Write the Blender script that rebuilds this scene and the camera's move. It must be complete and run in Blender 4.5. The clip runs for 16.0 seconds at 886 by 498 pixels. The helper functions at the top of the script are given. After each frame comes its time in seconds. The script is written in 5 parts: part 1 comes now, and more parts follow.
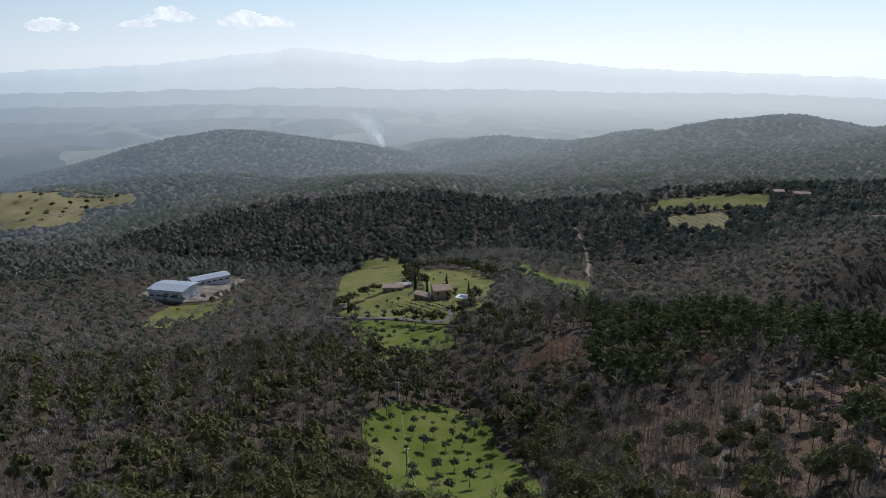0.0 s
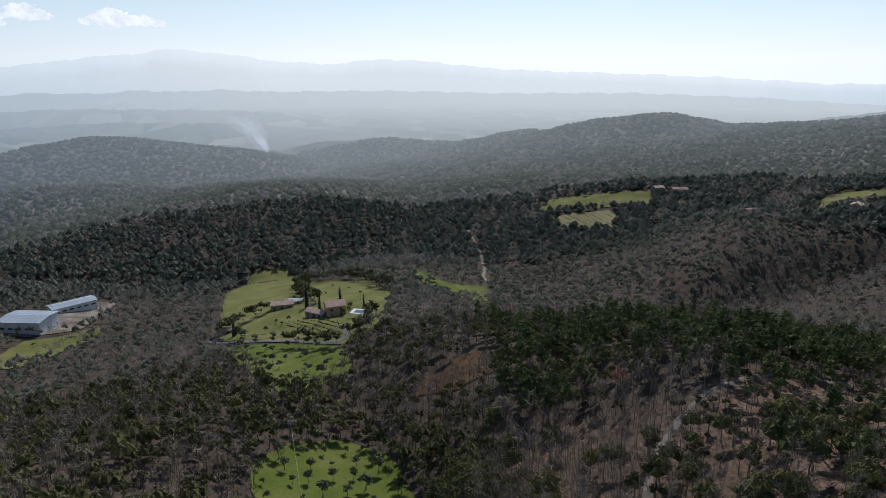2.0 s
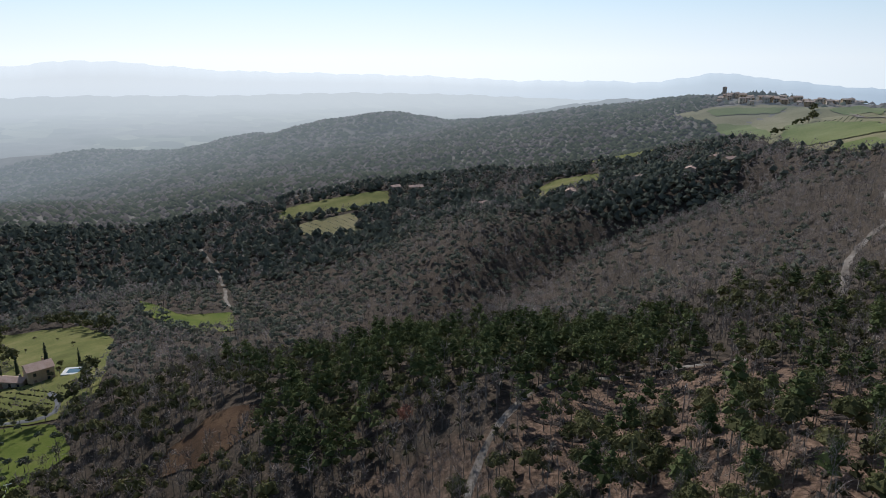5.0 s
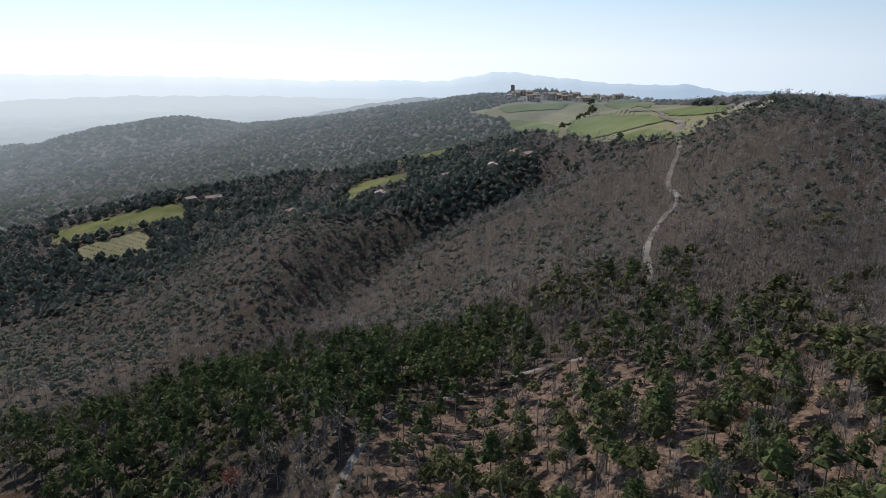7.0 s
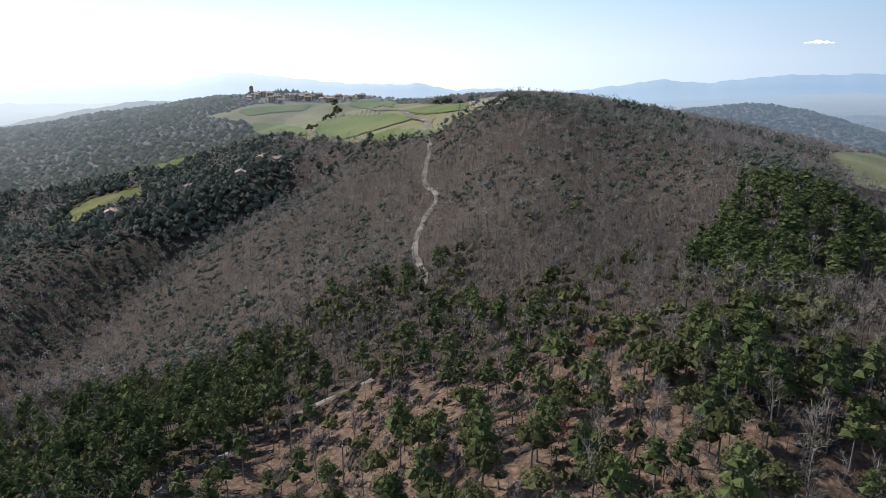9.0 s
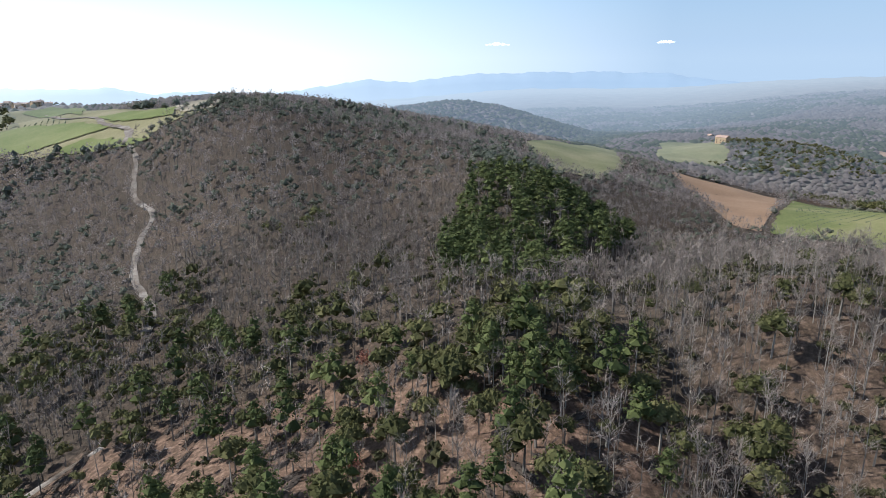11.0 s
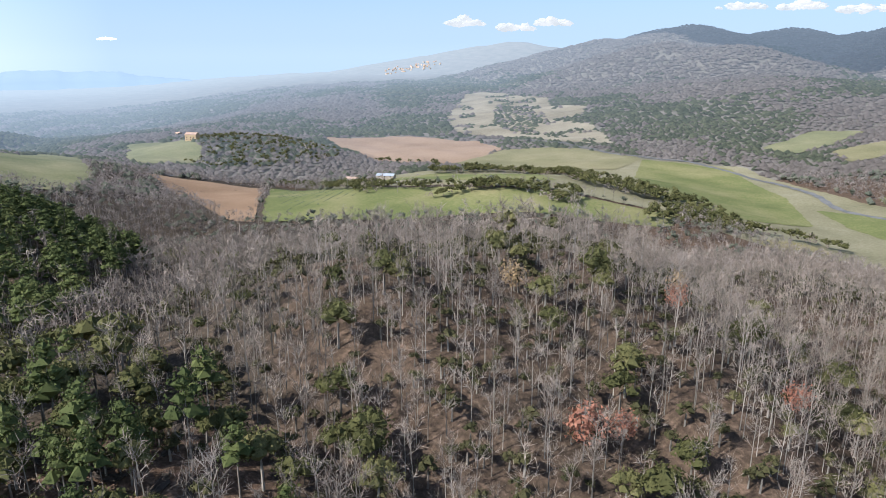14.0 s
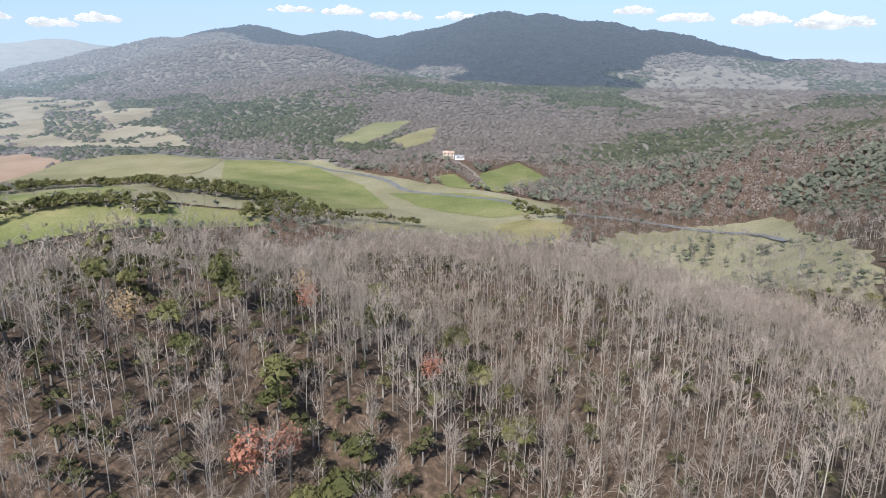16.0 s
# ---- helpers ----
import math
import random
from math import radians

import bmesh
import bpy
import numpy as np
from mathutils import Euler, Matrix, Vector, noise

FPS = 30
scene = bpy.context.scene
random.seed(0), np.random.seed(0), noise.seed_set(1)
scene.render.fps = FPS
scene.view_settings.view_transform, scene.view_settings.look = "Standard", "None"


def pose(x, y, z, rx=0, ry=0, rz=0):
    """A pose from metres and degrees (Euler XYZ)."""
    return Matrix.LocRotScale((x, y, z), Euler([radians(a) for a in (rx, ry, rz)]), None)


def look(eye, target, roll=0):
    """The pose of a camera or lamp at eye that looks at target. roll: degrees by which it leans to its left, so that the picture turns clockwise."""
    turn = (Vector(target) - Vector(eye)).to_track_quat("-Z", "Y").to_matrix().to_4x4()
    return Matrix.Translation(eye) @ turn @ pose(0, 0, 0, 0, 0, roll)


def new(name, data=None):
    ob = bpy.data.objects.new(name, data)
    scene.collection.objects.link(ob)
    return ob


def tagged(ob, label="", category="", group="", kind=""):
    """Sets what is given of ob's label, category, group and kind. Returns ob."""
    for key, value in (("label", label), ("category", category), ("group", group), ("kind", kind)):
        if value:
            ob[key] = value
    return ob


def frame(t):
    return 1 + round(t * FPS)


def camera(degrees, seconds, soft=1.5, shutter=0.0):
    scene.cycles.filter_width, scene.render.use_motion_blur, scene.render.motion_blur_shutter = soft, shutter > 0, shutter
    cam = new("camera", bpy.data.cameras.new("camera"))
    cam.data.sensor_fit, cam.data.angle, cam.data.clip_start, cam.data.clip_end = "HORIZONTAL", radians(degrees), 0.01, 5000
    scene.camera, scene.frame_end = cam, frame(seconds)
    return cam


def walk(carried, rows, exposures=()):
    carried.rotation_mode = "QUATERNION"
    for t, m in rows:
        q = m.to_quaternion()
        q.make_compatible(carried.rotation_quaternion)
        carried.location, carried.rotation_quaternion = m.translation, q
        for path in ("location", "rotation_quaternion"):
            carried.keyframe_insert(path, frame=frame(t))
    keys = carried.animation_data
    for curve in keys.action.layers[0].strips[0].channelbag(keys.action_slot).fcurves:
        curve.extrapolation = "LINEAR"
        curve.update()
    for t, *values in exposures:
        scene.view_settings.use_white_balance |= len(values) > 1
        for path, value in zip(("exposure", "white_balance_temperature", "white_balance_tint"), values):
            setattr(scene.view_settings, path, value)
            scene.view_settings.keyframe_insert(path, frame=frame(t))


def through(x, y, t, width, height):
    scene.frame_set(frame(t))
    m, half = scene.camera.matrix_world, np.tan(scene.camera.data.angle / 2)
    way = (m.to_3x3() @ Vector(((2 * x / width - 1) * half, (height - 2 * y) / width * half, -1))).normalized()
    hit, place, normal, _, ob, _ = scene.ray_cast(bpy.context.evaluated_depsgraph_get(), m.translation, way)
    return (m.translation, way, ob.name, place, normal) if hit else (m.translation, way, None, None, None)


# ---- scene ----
cam = camera(66.25, 16.0, 0.5)


def flight(x, y, z, heading, tilt, lean):
    """A pose of the drone: place, heading clockwise from +y, tilt and lean in degrees."""
    a, b = radians(heading), radians(tilt)
    way = Vector((math.sin(a) * math.cos(b), math.cos(a) * math.cos(b), math.sin(b)))
    return look((x, y, z), Vector((x, y, z)) + way * 100, lean)


PATH = (
    (0, flight(0.00, -0.00, 150.00, 0.00, -15.95, 0.11)),
    (0.5, flight(-0.11, 4.42, 149.92, 2.24, -15.92, 0.16)),
    (1, flight(-0.16, 8.85, 149.85, 4.40, -15.88, 0.15)),
    (1.5, flight(-0.05, 13.32, 149.82, 6.66, -15.85, 0.16)),
    (2, flight(0.19, 17.88, 149.82, 9.43, -15.82, 0.15)),
    (2.5, flight(0.51, 22.48, 149.84, 12.87, -15.79, 0.15)),
    (3, flight(0.93, 27.09, 149.85, 16.39, -15.77, 0.12)),
    (3.5, flight(1.46, 31.66, 149.82, 20.31, -15.75, 0.10)),
    (4, flight(2.14, 36.20, 149.78, 24.26, -15.75, 0.09)),
    (6.5, flight(9.44, 57.92, 149.68, 44.38, -15.74, -0.02)),
    (7, flight(11.77, 61.91, 149.59, 48.88, -15.75, -0.04)),
    (7.5, flight(14.29, 65.71, 149.51, 53.82, -15.75, -0.07)),
    (8, flight(16.98, 69.29, 149.44, 58.95, -15.75, -0.07)),
    (8.5, flight(19.83, 72.62, 149.36, 64.59, -15.73, -0.03)),
    (9, flight(22.78, 75.64, 149.26, 70.26, -15.73, 0.02)),
    (11.5, flight(38.74, 84.72, 147.51, 100.55, -15.68, -0.16)),
    (12, flight(41.65, 85.42, 147.17, 107.63, -15.72, -0.12)),
    (12.5, flight(44.39, 85.83, 146.86, 114.77, -15.76, -0.08)),
    (13, flight(47.01, 86.03, 146.55, 121.99, -15.78, -0.04)),
    (13.5, flight(49.48, 85.97, 146.29, 129.34, -15.80, 0.02)),
    (14, flight(51.75, 85.66, 146.06, 136.85, -15.81, 0.10)),
    (14.5, flight(53.85, 85.09, 145.87, 144.98, -15.81, 0.17)),
    (15, flight(55.76, 84.38, 145.68, 153.72, -15.78, 0.26)),
    (15.5, flight(57.45, 83.51, 145.59, 162.56, -15.75, 0.32)),
    (16, flight(58.88, 82.55, 145.54, 171.46, -15.69, 0.35)),
)
walk(cam, PATH, exposures=((0.0, -0.08, 6150, 10), (4.0, -0.04, 6150, 10), (7.0, 0.10, 6150, 10), (9.0, 0.47, 6150, 10), (12.5, 0.92, 6150, 10), (16.0, 1.04, 6280, 10)))

# ---- world, sun and exposure ----
SUN_AZ, SUN_EL = 20.0, 40.0
sky_world = bpy.data.worlds.new("sky")
scene.world = sky_world
sky_world.use_nodes = True
_n = sky_world.node_tree.nodes
_sky = _n.new("ShaderNodeTexSky")
_sky.sky_type = "NISHITA"
_sky.sun_disc = False
_sky.sun_elevation = radians(SUN_EL)
_sky.sun_rotation = radians(SUN_AZ)
_sky.altitude = 300
_sky.air_density, _sky.dust_density, _sky.ozone_density = 1.0, 0.6, 1.0
_n["Background"].inputs["Strength"].default_value = 0.1
_l = sky_world.node_tree.links
_way = _n.new("ShaderNodeTexCoord").outputs["Generated"]
_part = _n.new("ShaderNodeSeparateXYZ")
_l.new(_way, _part.inputs[0])
_low = _n.new("ShaderNodeMapRange")
_low.inputs["From Min"].default_value, _low.inputs["From Max"].default_value = 0.02, 0.4
_low.inputs["To Min"].default_value, _low.inputs["To Max"].default_value = 0.95, 0.0
_l.new(_part.outputs["Z"], _low.inputs["Value"])
_aim = _n.new("ShaderNodeVectorMath")
_aim.operation = "DOT_PRODUCT"
_aim.inputs[1].default_value = (math.sin(radians(SUN_AZ)), math.cos(radians(SUN_AZ)), 0.0)
_l.new(_way, _aim.inputs[0])
_side = _n.new("ShaderNodeMapRange")
_side.inputs["From Min"].default_value, _side.inputs["From Max"].default_value = -0.03, 1.0
_l.new(_aim.outputs["Value"], _side.inputs["Value"])
_haze = _n.new("ShaderNodeMix")
_haze.data_type = "RGBA"
_l.new(_side.outputs[0], _haze.inputs["Factor"])
_rise = _n.new("ShaderNodeMapRange")
_rise.inputs["From Min"].default_value, _rise.inputs["From Max"].default_value = 0.0, 0.10
_l.new(_part.outputs["Z"], _rise.inputs["Value"])
for _socket, _near, _high in (("A", (3.0, 4.0, 5.2, 1), (1.9, 2.95, 4.5, 1)), ("B", (10.2, 10.7, 10.9, 1), (6.2, 8.3, 10.1, 1))):
    _grade = _n.new("ShaderNodeMix")
    _grade.data_type = "RGBA"
    _grade.inputs["A"].default_value, _grade.inputs["B"].default_value = _near, _high
    _l.new(_rise.outputs[0], _grade.inputs["Factor"])
    _l.new(_grade.outputs["Result"], _haze.inputs[_socket])
_all = _n.new("ShaderNodeMix")
_all.data_type = "RGBA"
_l.new(_low.outputs[0], _all.inputs["Factor"])
_l.new(_sky.outputs[0], _all.inputs["A"])
_l.new(_haze.outputs["Result"], _all.inputs["B"])
_l.new(_all.outputs["Result"], _n["Background"].inputs["Color"])
SUN_WAY = Vector((math.sin(radians(SUN_AZ)) * math.cos(radians(SUN_EL)), math.cos(radians(SUN_AZ)) * math.cos(radians(SUN_EL)), math.sin(radians(SUN_EL))))
sun = new("sun", bpy.data.lights.new("sun", "SUN"))
sun.data.energy, sun.data.angle, sun.data.color = 3.6, radians(0.55), (1.0, 0.97, 0.93)
sun.matrix_world = look(SUN_WAY * 500, (0, 0, 0))


# ---- materials ----
def node_material(name, rough=0.9, spec=0.2):
    m = bpy.data.materials.new(name)
    m.use_nodes = True
    b = m.node_tree.nodes["Principled BSDF"]
    b.inputs["Roughness"].default_value = rough
    b.inputs["Specular IOR Level"].default_value = spec
    return m, m.node_tree.nodes, m.node_tree.links, b


def noise_value(nodes, links, scale, detail=4.0, rough=0.55, vector=None):
    n = nodes.new("ShaderNodeTexNoise")
    n.inputs["Scale"].default_value, n.inputs["Detail"].default_value, n.inputs["Roughness"].default_value = scale, detail, rough
    if vector is None:
        vector = nodes.new("ShaderNodeNewGeometry").outputs["Position"]
    links.new(vector, n.inputs["Vector"])
    return n.outputs["Fac"]


def ramp(nodes, links, value, stops):
    r = nodes.new("ShaderNodeValToRGB")
    while len(r.color_ramp.elements) < len(stops):
        r.color_ramp.elements.new(0.5)
    for e, (at, c) in zip(r.color_ramp.elements, stops):
        e.position, e.color = at, (*c, 1)
    links.new(value, r.inputs["Fac"])
    return r.outputs["Color"]


def mixed(nodes, links, factor, a, b, mode="MIX"):
    m = nodes.new("ShaderNodeMix")
    m.data_type, m.blend_type = "RGBA", mode
    for value, socket in ((factor, m.inputs["Factor"]), (a, m.inputs["A"]), (b, m.inputs["B"])):
        if isinstance(value, (int, float)):
            socket.default_value = value
        elif isinstance(value, tuple):
            socket.default_value = (*value, 1)
        else:
            links.new(value, socket)
    return m.outputs["Result"]


def maths(nodes, links, op, a, b=0.0, clamp=False):
    m = nodes.new("ShaderNodeMath")
    m.operation, m.use_clamp = op, clamp
    for value, socket in ((a, m.inputs[0]), (b, m.inputs[1])):
        if isinstance(value, (int, float)):
            socket.default_value = value
        else:
            links.new(value, socket)
    return m.outputs[0]


def bump(nodes, links, b, value, strength, distance):
    n = nodes.new("ShaderNodeBump")
    n.inputs["Strength"].default_value, n.inputs["Distance"].default_value = strength, distance
    links.new(value, n.inputs["Height"])
    links.new(n.outputs[0], b.inputs["Normal"])


def patchy(name, stops, scale, fine, rough=0.95, spec=0.06, relief=0.4, depth=0.1, far=False):
    """A surface with colour at two scales and fine relief."""
    m, n, l, b = node_material(name, rough, spec)
    big = noise_value(n, l, scale, 3)
    small = noise_value(n, l, fine, 5, 0.65)
    both = maths(n, l, "ADD", maths(n, l, "MULTIPLY", big, 0.6), maths(n, l, "MULTIPLY", small, 0.4))
    l.new(ramp(n, l, both, stops), b.inputs["Base Color"])
    bump(n, l, b, small, relief, depth)
    # far surfaces get their haze as emission in the material
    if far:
        painted_haze(n, l, b)
    return m


def foliage(name, stops, rough=0.6, spec=0.3, through=0.0):
    """Leaves or twigs: every tree has its own tone, and every leaf clump a little of its own."""
    m, n, l, b = node_material(name, rough, spec)
    tone = n.new("ShaderNodeAttribute")
    tone.attribute_name = "tone"
    own = n.new("ShaderNodeObjectInfo").outputs["Random"]
    island = n.new("ShaderNodeNewGeometry").outputs["Random Per Island"]
    v = maths(n, l, "ADD", maths(n, l, "MULTIPLY", tone.outputs["Fac"], 0.55), maths(n, l, "MULTIPLY", island, 0.3))
    v = maths(n, l, "ADD", v, maths(n, l, "MULTIPLY", own, 0.15))
    colour = ramp(n, l, v, stops)
    l.new(colour, b.inputs["Base Color"])
    if through:
        t = n.new("ShaderNodeBsdfTranslucent")
        l.new(colour, t.inputs["Color"])
        mix = n.new("ShaderNodeMixShader")
        mix.inputs[0].default_value = through
        l.new(b.outputs[0], mix.inputs[1])
        l.new(t.outputs[0], mix.inputs[2])
        l.new(mix.outputs[0], n["Material Output"].inputs["Surface"])
    return m


HAZE_FROM, HAZE_LONG, HAZE_LIGHT = 620.0, 4200.0, 0.95
M_BARK = foliage("grey_bark", ((0.0, (0.10, 0.088, 0.072)), (0.5, (0.23, 0.204, 0.174)), (1.0, (0.40, 0.36, 0.31))), 0.9, 0.1)
M_TWIG = foliage("bare_twigs", ((0.0, (0.12, 0.095, 0.077)), (0.5, (0.25, 0.205, 0.17)), (1.0, (0.42, 0.352, 0.295))), 0.9, 0.1)
# paler, greyer copies of twigs and oak leaves: hill haze put into their colour
M_HAZED_BARE = foliage("hazed_bare_tops", ((0.0, (0.14, 0.116, 0.102)), (0.5, (0.27, 0.23, 0.205)), (1.0, (0.43, 0.37, 0.33))), 1.0, 0.0, 0.35)
M_HAZED_OAK = foliage("hazed_evergreen_tops", ((0.0, (0.105, 0.117, 0.088)), (0.5, (0.182, 0.192, 0.146)), (1.0, (0.265, 0.265, 0.195))), 1.0, 0.0, 0.5)
M_OAK = foliage("holm_oak_leaves", ((0.0, (0.048, 0.050, 0.019)), (0.5, (0.098, 0.097, 0.038)), (1.0, (0.175, 0.158, 0.068))), 0.85, 0.08, 0.18)
M_PINE = foliage("pine_needles", ((0.0, (0.040, 0.052, 0.019)), (0.5, (0.080, 0.097, 0.034)), (1.0, (0.145, 0.155, 0.056))), 0.8, 0.08, 0.18)
M_SHRUB = foliage("heath_leaves", ((0.0, (0.042, 0.042, 0.02)), (0.5, (0.074, 0.07, 0.032)), (1.0, (0.122, 0.108, 0.052))), 0.85, 0.08, 0.12)
M_RUST = foliage("dry_oak_leaves", ((0.0, (0.24, 0.095, 0.06)), (1.0, (0.44, 0.21, 0.14))), 0.7, 0.2, 0.2)
M_TAN = foliage("tan_dry_leaves", ((0.0, (0.32, 0.22, 0.12)), (1.0, (0.45, 0.32, 0.18))), 0.7, 0.2, 0.2)
M_OLIVE = foliage("olive_leaves", ((0.0, (0.055, 0.068, 0.034)), (1.0, (0.135, 0.15, 0.085))), 0.6, 0.25, 0.15)
M_CYPRESS = foliage("cypress_leaves", ((0.0, (0.018, 0.03, 0.016)), (1.0, (0.035, 0.05, 0.025))), 0.6, 0.3)


def ground_material():
    """Leaf litter, with pink bare earth where the mask on the ground says so."""
    m, n, l, b = node_material("woodland_ground", 0.95, 0.1)
    big, fine = noise_value(n, l, 0.03, 4), noise_value(n, l, 0.9, 6, 0.7)
    litter = ramp(n, l, fine, ((0.3, (0.032, 0.026, 0.019)), (0.55, (0.075, 0.057, 0.041)), (0.75, (0.17, 0.122, 0.09))))
    earth = ramp(n, l, fine, ((0.3, (0.055, 0.037, 0.024)), (0.5, (0.135, 0.086, 0.058)), (0.7, (0.29, 0.19, 0.132))))
    mask = n.new("ShaderNodeAttribute")
    mask.attribute_name = "earth"
    k = maths(n, l, "ADD", mask.outputs["Fac"], maths(n, l, "MULTIPLY", maths(n, l, "SUBTRACT", big, 0.5), 0.9), True)
    l.new(mixed(n, l, k, litter, earth), b.inputs["Base Color"])
    bump(n, l, b, fine, 0.7, 0.4)
    return m


def painted_haze(n, l, b):
    """Paints the haze before the far backdrop into its material, as emission by distance."""
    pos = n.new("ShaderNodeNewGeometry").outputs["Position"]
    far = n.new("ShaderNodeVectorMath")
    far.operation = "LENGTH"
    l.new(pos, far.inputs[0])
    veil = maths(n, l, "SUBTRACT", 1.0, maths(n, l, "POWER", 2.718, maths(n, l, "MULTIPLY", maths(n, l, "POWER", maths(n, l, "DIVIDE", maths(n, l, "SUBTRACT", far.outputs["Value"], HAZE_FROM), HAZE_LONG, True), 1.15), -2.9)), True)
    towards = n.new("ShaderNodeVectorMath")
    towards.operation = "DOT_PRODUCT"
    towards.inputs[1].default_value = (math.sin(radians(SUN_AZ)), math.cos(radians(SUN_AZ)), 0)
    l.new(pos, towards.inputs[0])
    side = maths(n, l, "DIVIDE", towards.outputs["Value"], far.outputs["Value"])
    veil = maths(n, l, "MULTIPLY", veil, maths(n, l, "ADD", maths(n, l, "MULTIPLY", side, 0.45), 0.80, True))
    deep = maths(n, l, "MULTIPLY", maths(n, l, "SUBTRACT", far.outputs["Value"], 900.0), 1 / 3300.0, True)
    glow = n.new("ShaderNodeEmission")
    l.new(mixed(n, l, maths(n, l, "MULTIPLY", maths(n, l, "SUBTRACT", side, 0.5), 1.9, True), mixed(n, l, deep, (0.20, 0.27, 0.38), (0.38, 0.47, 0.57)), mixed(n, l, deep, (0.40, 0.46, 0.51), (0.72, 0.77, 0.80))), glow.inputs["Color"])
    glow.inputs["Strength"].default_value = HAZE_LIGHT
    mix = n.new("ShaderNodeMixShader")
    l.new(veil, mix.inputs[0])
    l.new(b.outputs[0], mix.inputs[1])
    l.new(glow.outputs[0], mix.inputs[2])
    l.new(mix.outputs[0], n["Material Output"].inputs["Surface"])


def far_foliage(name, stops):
    """Tree tops of the far backdrop, with haze painted over them as emission."""
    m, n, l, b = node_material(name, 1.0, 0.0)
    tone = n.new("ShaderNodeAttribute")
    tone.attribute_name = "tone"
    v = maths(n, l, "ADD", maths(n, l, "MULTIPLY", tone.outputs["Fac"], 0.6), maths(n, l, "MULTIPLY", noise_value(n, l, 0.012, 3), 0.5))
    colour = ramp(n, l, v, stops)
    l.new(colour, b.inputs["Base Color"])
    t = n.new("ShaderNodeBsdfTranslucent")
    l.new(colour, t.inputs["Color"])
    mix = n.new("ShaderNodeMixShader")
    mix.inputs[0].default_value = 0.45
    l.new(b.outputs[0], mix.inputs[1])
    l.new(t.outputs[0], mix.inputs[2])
    painted_haze(n, l, mix)
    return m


def distance_material():
    """The far land: woods and pale fields, under haze painted as emission."""
    m, n, l, b = node_material("distant_land", 1.0, 0.0)
    pos = n.new("ShaderNodeNewGeometry").outputs["Position"]
    flat = n.new("ShaderNodeVectorMath")
    flat.operation = "MULTIPLY"
    flat.inputs[1].default_value = (1, 0.45, 0)
    l.new(pos, flat.inputs[0])
    cell = n.new("ShaderNodeTexVoronoi")
    cell.inputs["Scale"].default_value = 0.011
    l.new(flat.outputs[0], cell.inputs["Vector"])
    fields = ramp(n, l, cell.outputs["Color"], ((0.25, (0.06, 0.065, 0.04)), (0.5, (0.12, 0.13, 0.075)), (0.75, (0.30, 0.29, 0.19))))
    woods = ramp(n, l, noise_value(n, l, 0.02, 6, 0.7), ((0.3, (0.14, 0.13, 0.105)), (0.7, (0.235, 0.208, 0.18))))
    low = n.new("ShaderNodeSeparateXYZ")
    l.new(pos, low.inputs[0])
    plain = maths(n, l, "MULTIPLY", maths(n, l, "SUBTRACT", -70, low.outputs["Z"]), 0.05, True)
    wild = maths(n, l, "MULTIPLY", maths(n, l, "SUBTRACT", noise_value(n, l, 0.0022, 3), 0.42), 8, True)
    l.new(mixed(n, l, maths(n, l, "MULTIPLY", plain, wild), woods, fields), b.inputs["Base Color"])
    painted_haze(n, l, b)
    return m


M_FAR_BARE = far_foliage("far_bare_woods", ((0.2, (0.175, 0.15, 0.132)), (0.55, (0.205, 0.177, 0.157)), (0.9, (0.25, 0.218, 0.195))))
M_FAR_OAK = far_foliage("far_evergreen_woods", ((0.2, (0.082, 0.094, 0.062)), (0.55, (0.112, 0.122, 0.079)), (0.9, (0.155, 0.16, 0.10))))
M_GROUND = ground_material()
M_FAR = distance_material()
M_MEADOW = patchy("meadow_grass", ((0.3, (0.078, 0.084, 0.024)), (0.48, (0.13, 0.132, 0.04)), (0.6, (0.18, 0.165, 0.06)), (0.72, (0.22, 0.17, 0.085))), 0.05, 0.7)
M_LUSH = patchy("lush_grass", ((0.3, (0.062, 0.085, 0.016)), (0.48, (0.098, 0.12, 0.022)), (0.6, (0.135, 0.14, 0.04)), (0.74, (0.19, 0.16, 0.075))), 0.06, 1.2)
M_PALE = patchy("pale_pasture", ((0.3, (0.13, 0.12, 0.05)), (0.5, (0.215, 0.185, 0.09)), (0.72, (0.31, 0.255, 0.15))), 0.03, 0.6)
M_WHEAT = patchy("young_crop", ((0.3, (0.09, 0.108, 0.04)), (0.48, (0.15, 0.16, 0.062)), (0.66, (0.25, 0.222, 0.11))), 0.02, 0.5)
M_PLOUGH = patchy("ploughed_soil", ((0.3, (0.17, 0.105, 0.062)), (0.5, (0.25, 0.16, 0.10)), (0.72, (0.34, 0.235, 0.155))), 0.012, 0.6)
M_BRACKEN = patchy("rusty_bracken", ((0.3, (0.035, 0.024, 0.014)), (0.5, (0.085, 0.05, 0.03)), (0.72, (0.14, 0.09, 0.05))), 0.08, 0.8, 0.95, 0.05, 0.8, 0.4)
M_DRY = patchy("dry_pasture", ((0.3, (0.13, 0.12, 0.07)), (0.5, (0.215, 0.195, 0.12)), (0.72, (0.30, 0.27, 0.19))), 0.02, 0.5)
# crops and soils of the far land, with distance haze painted in
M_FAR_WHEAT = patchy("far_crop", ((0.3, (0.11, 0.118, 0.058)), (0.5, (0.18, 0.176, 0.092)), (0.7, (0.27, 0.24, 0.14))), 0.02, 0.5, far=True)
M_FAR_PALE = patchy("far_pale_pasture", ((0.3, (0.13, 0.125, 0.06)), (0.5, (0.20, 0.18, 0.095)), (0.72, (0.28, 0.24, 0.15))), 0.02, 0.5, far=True)
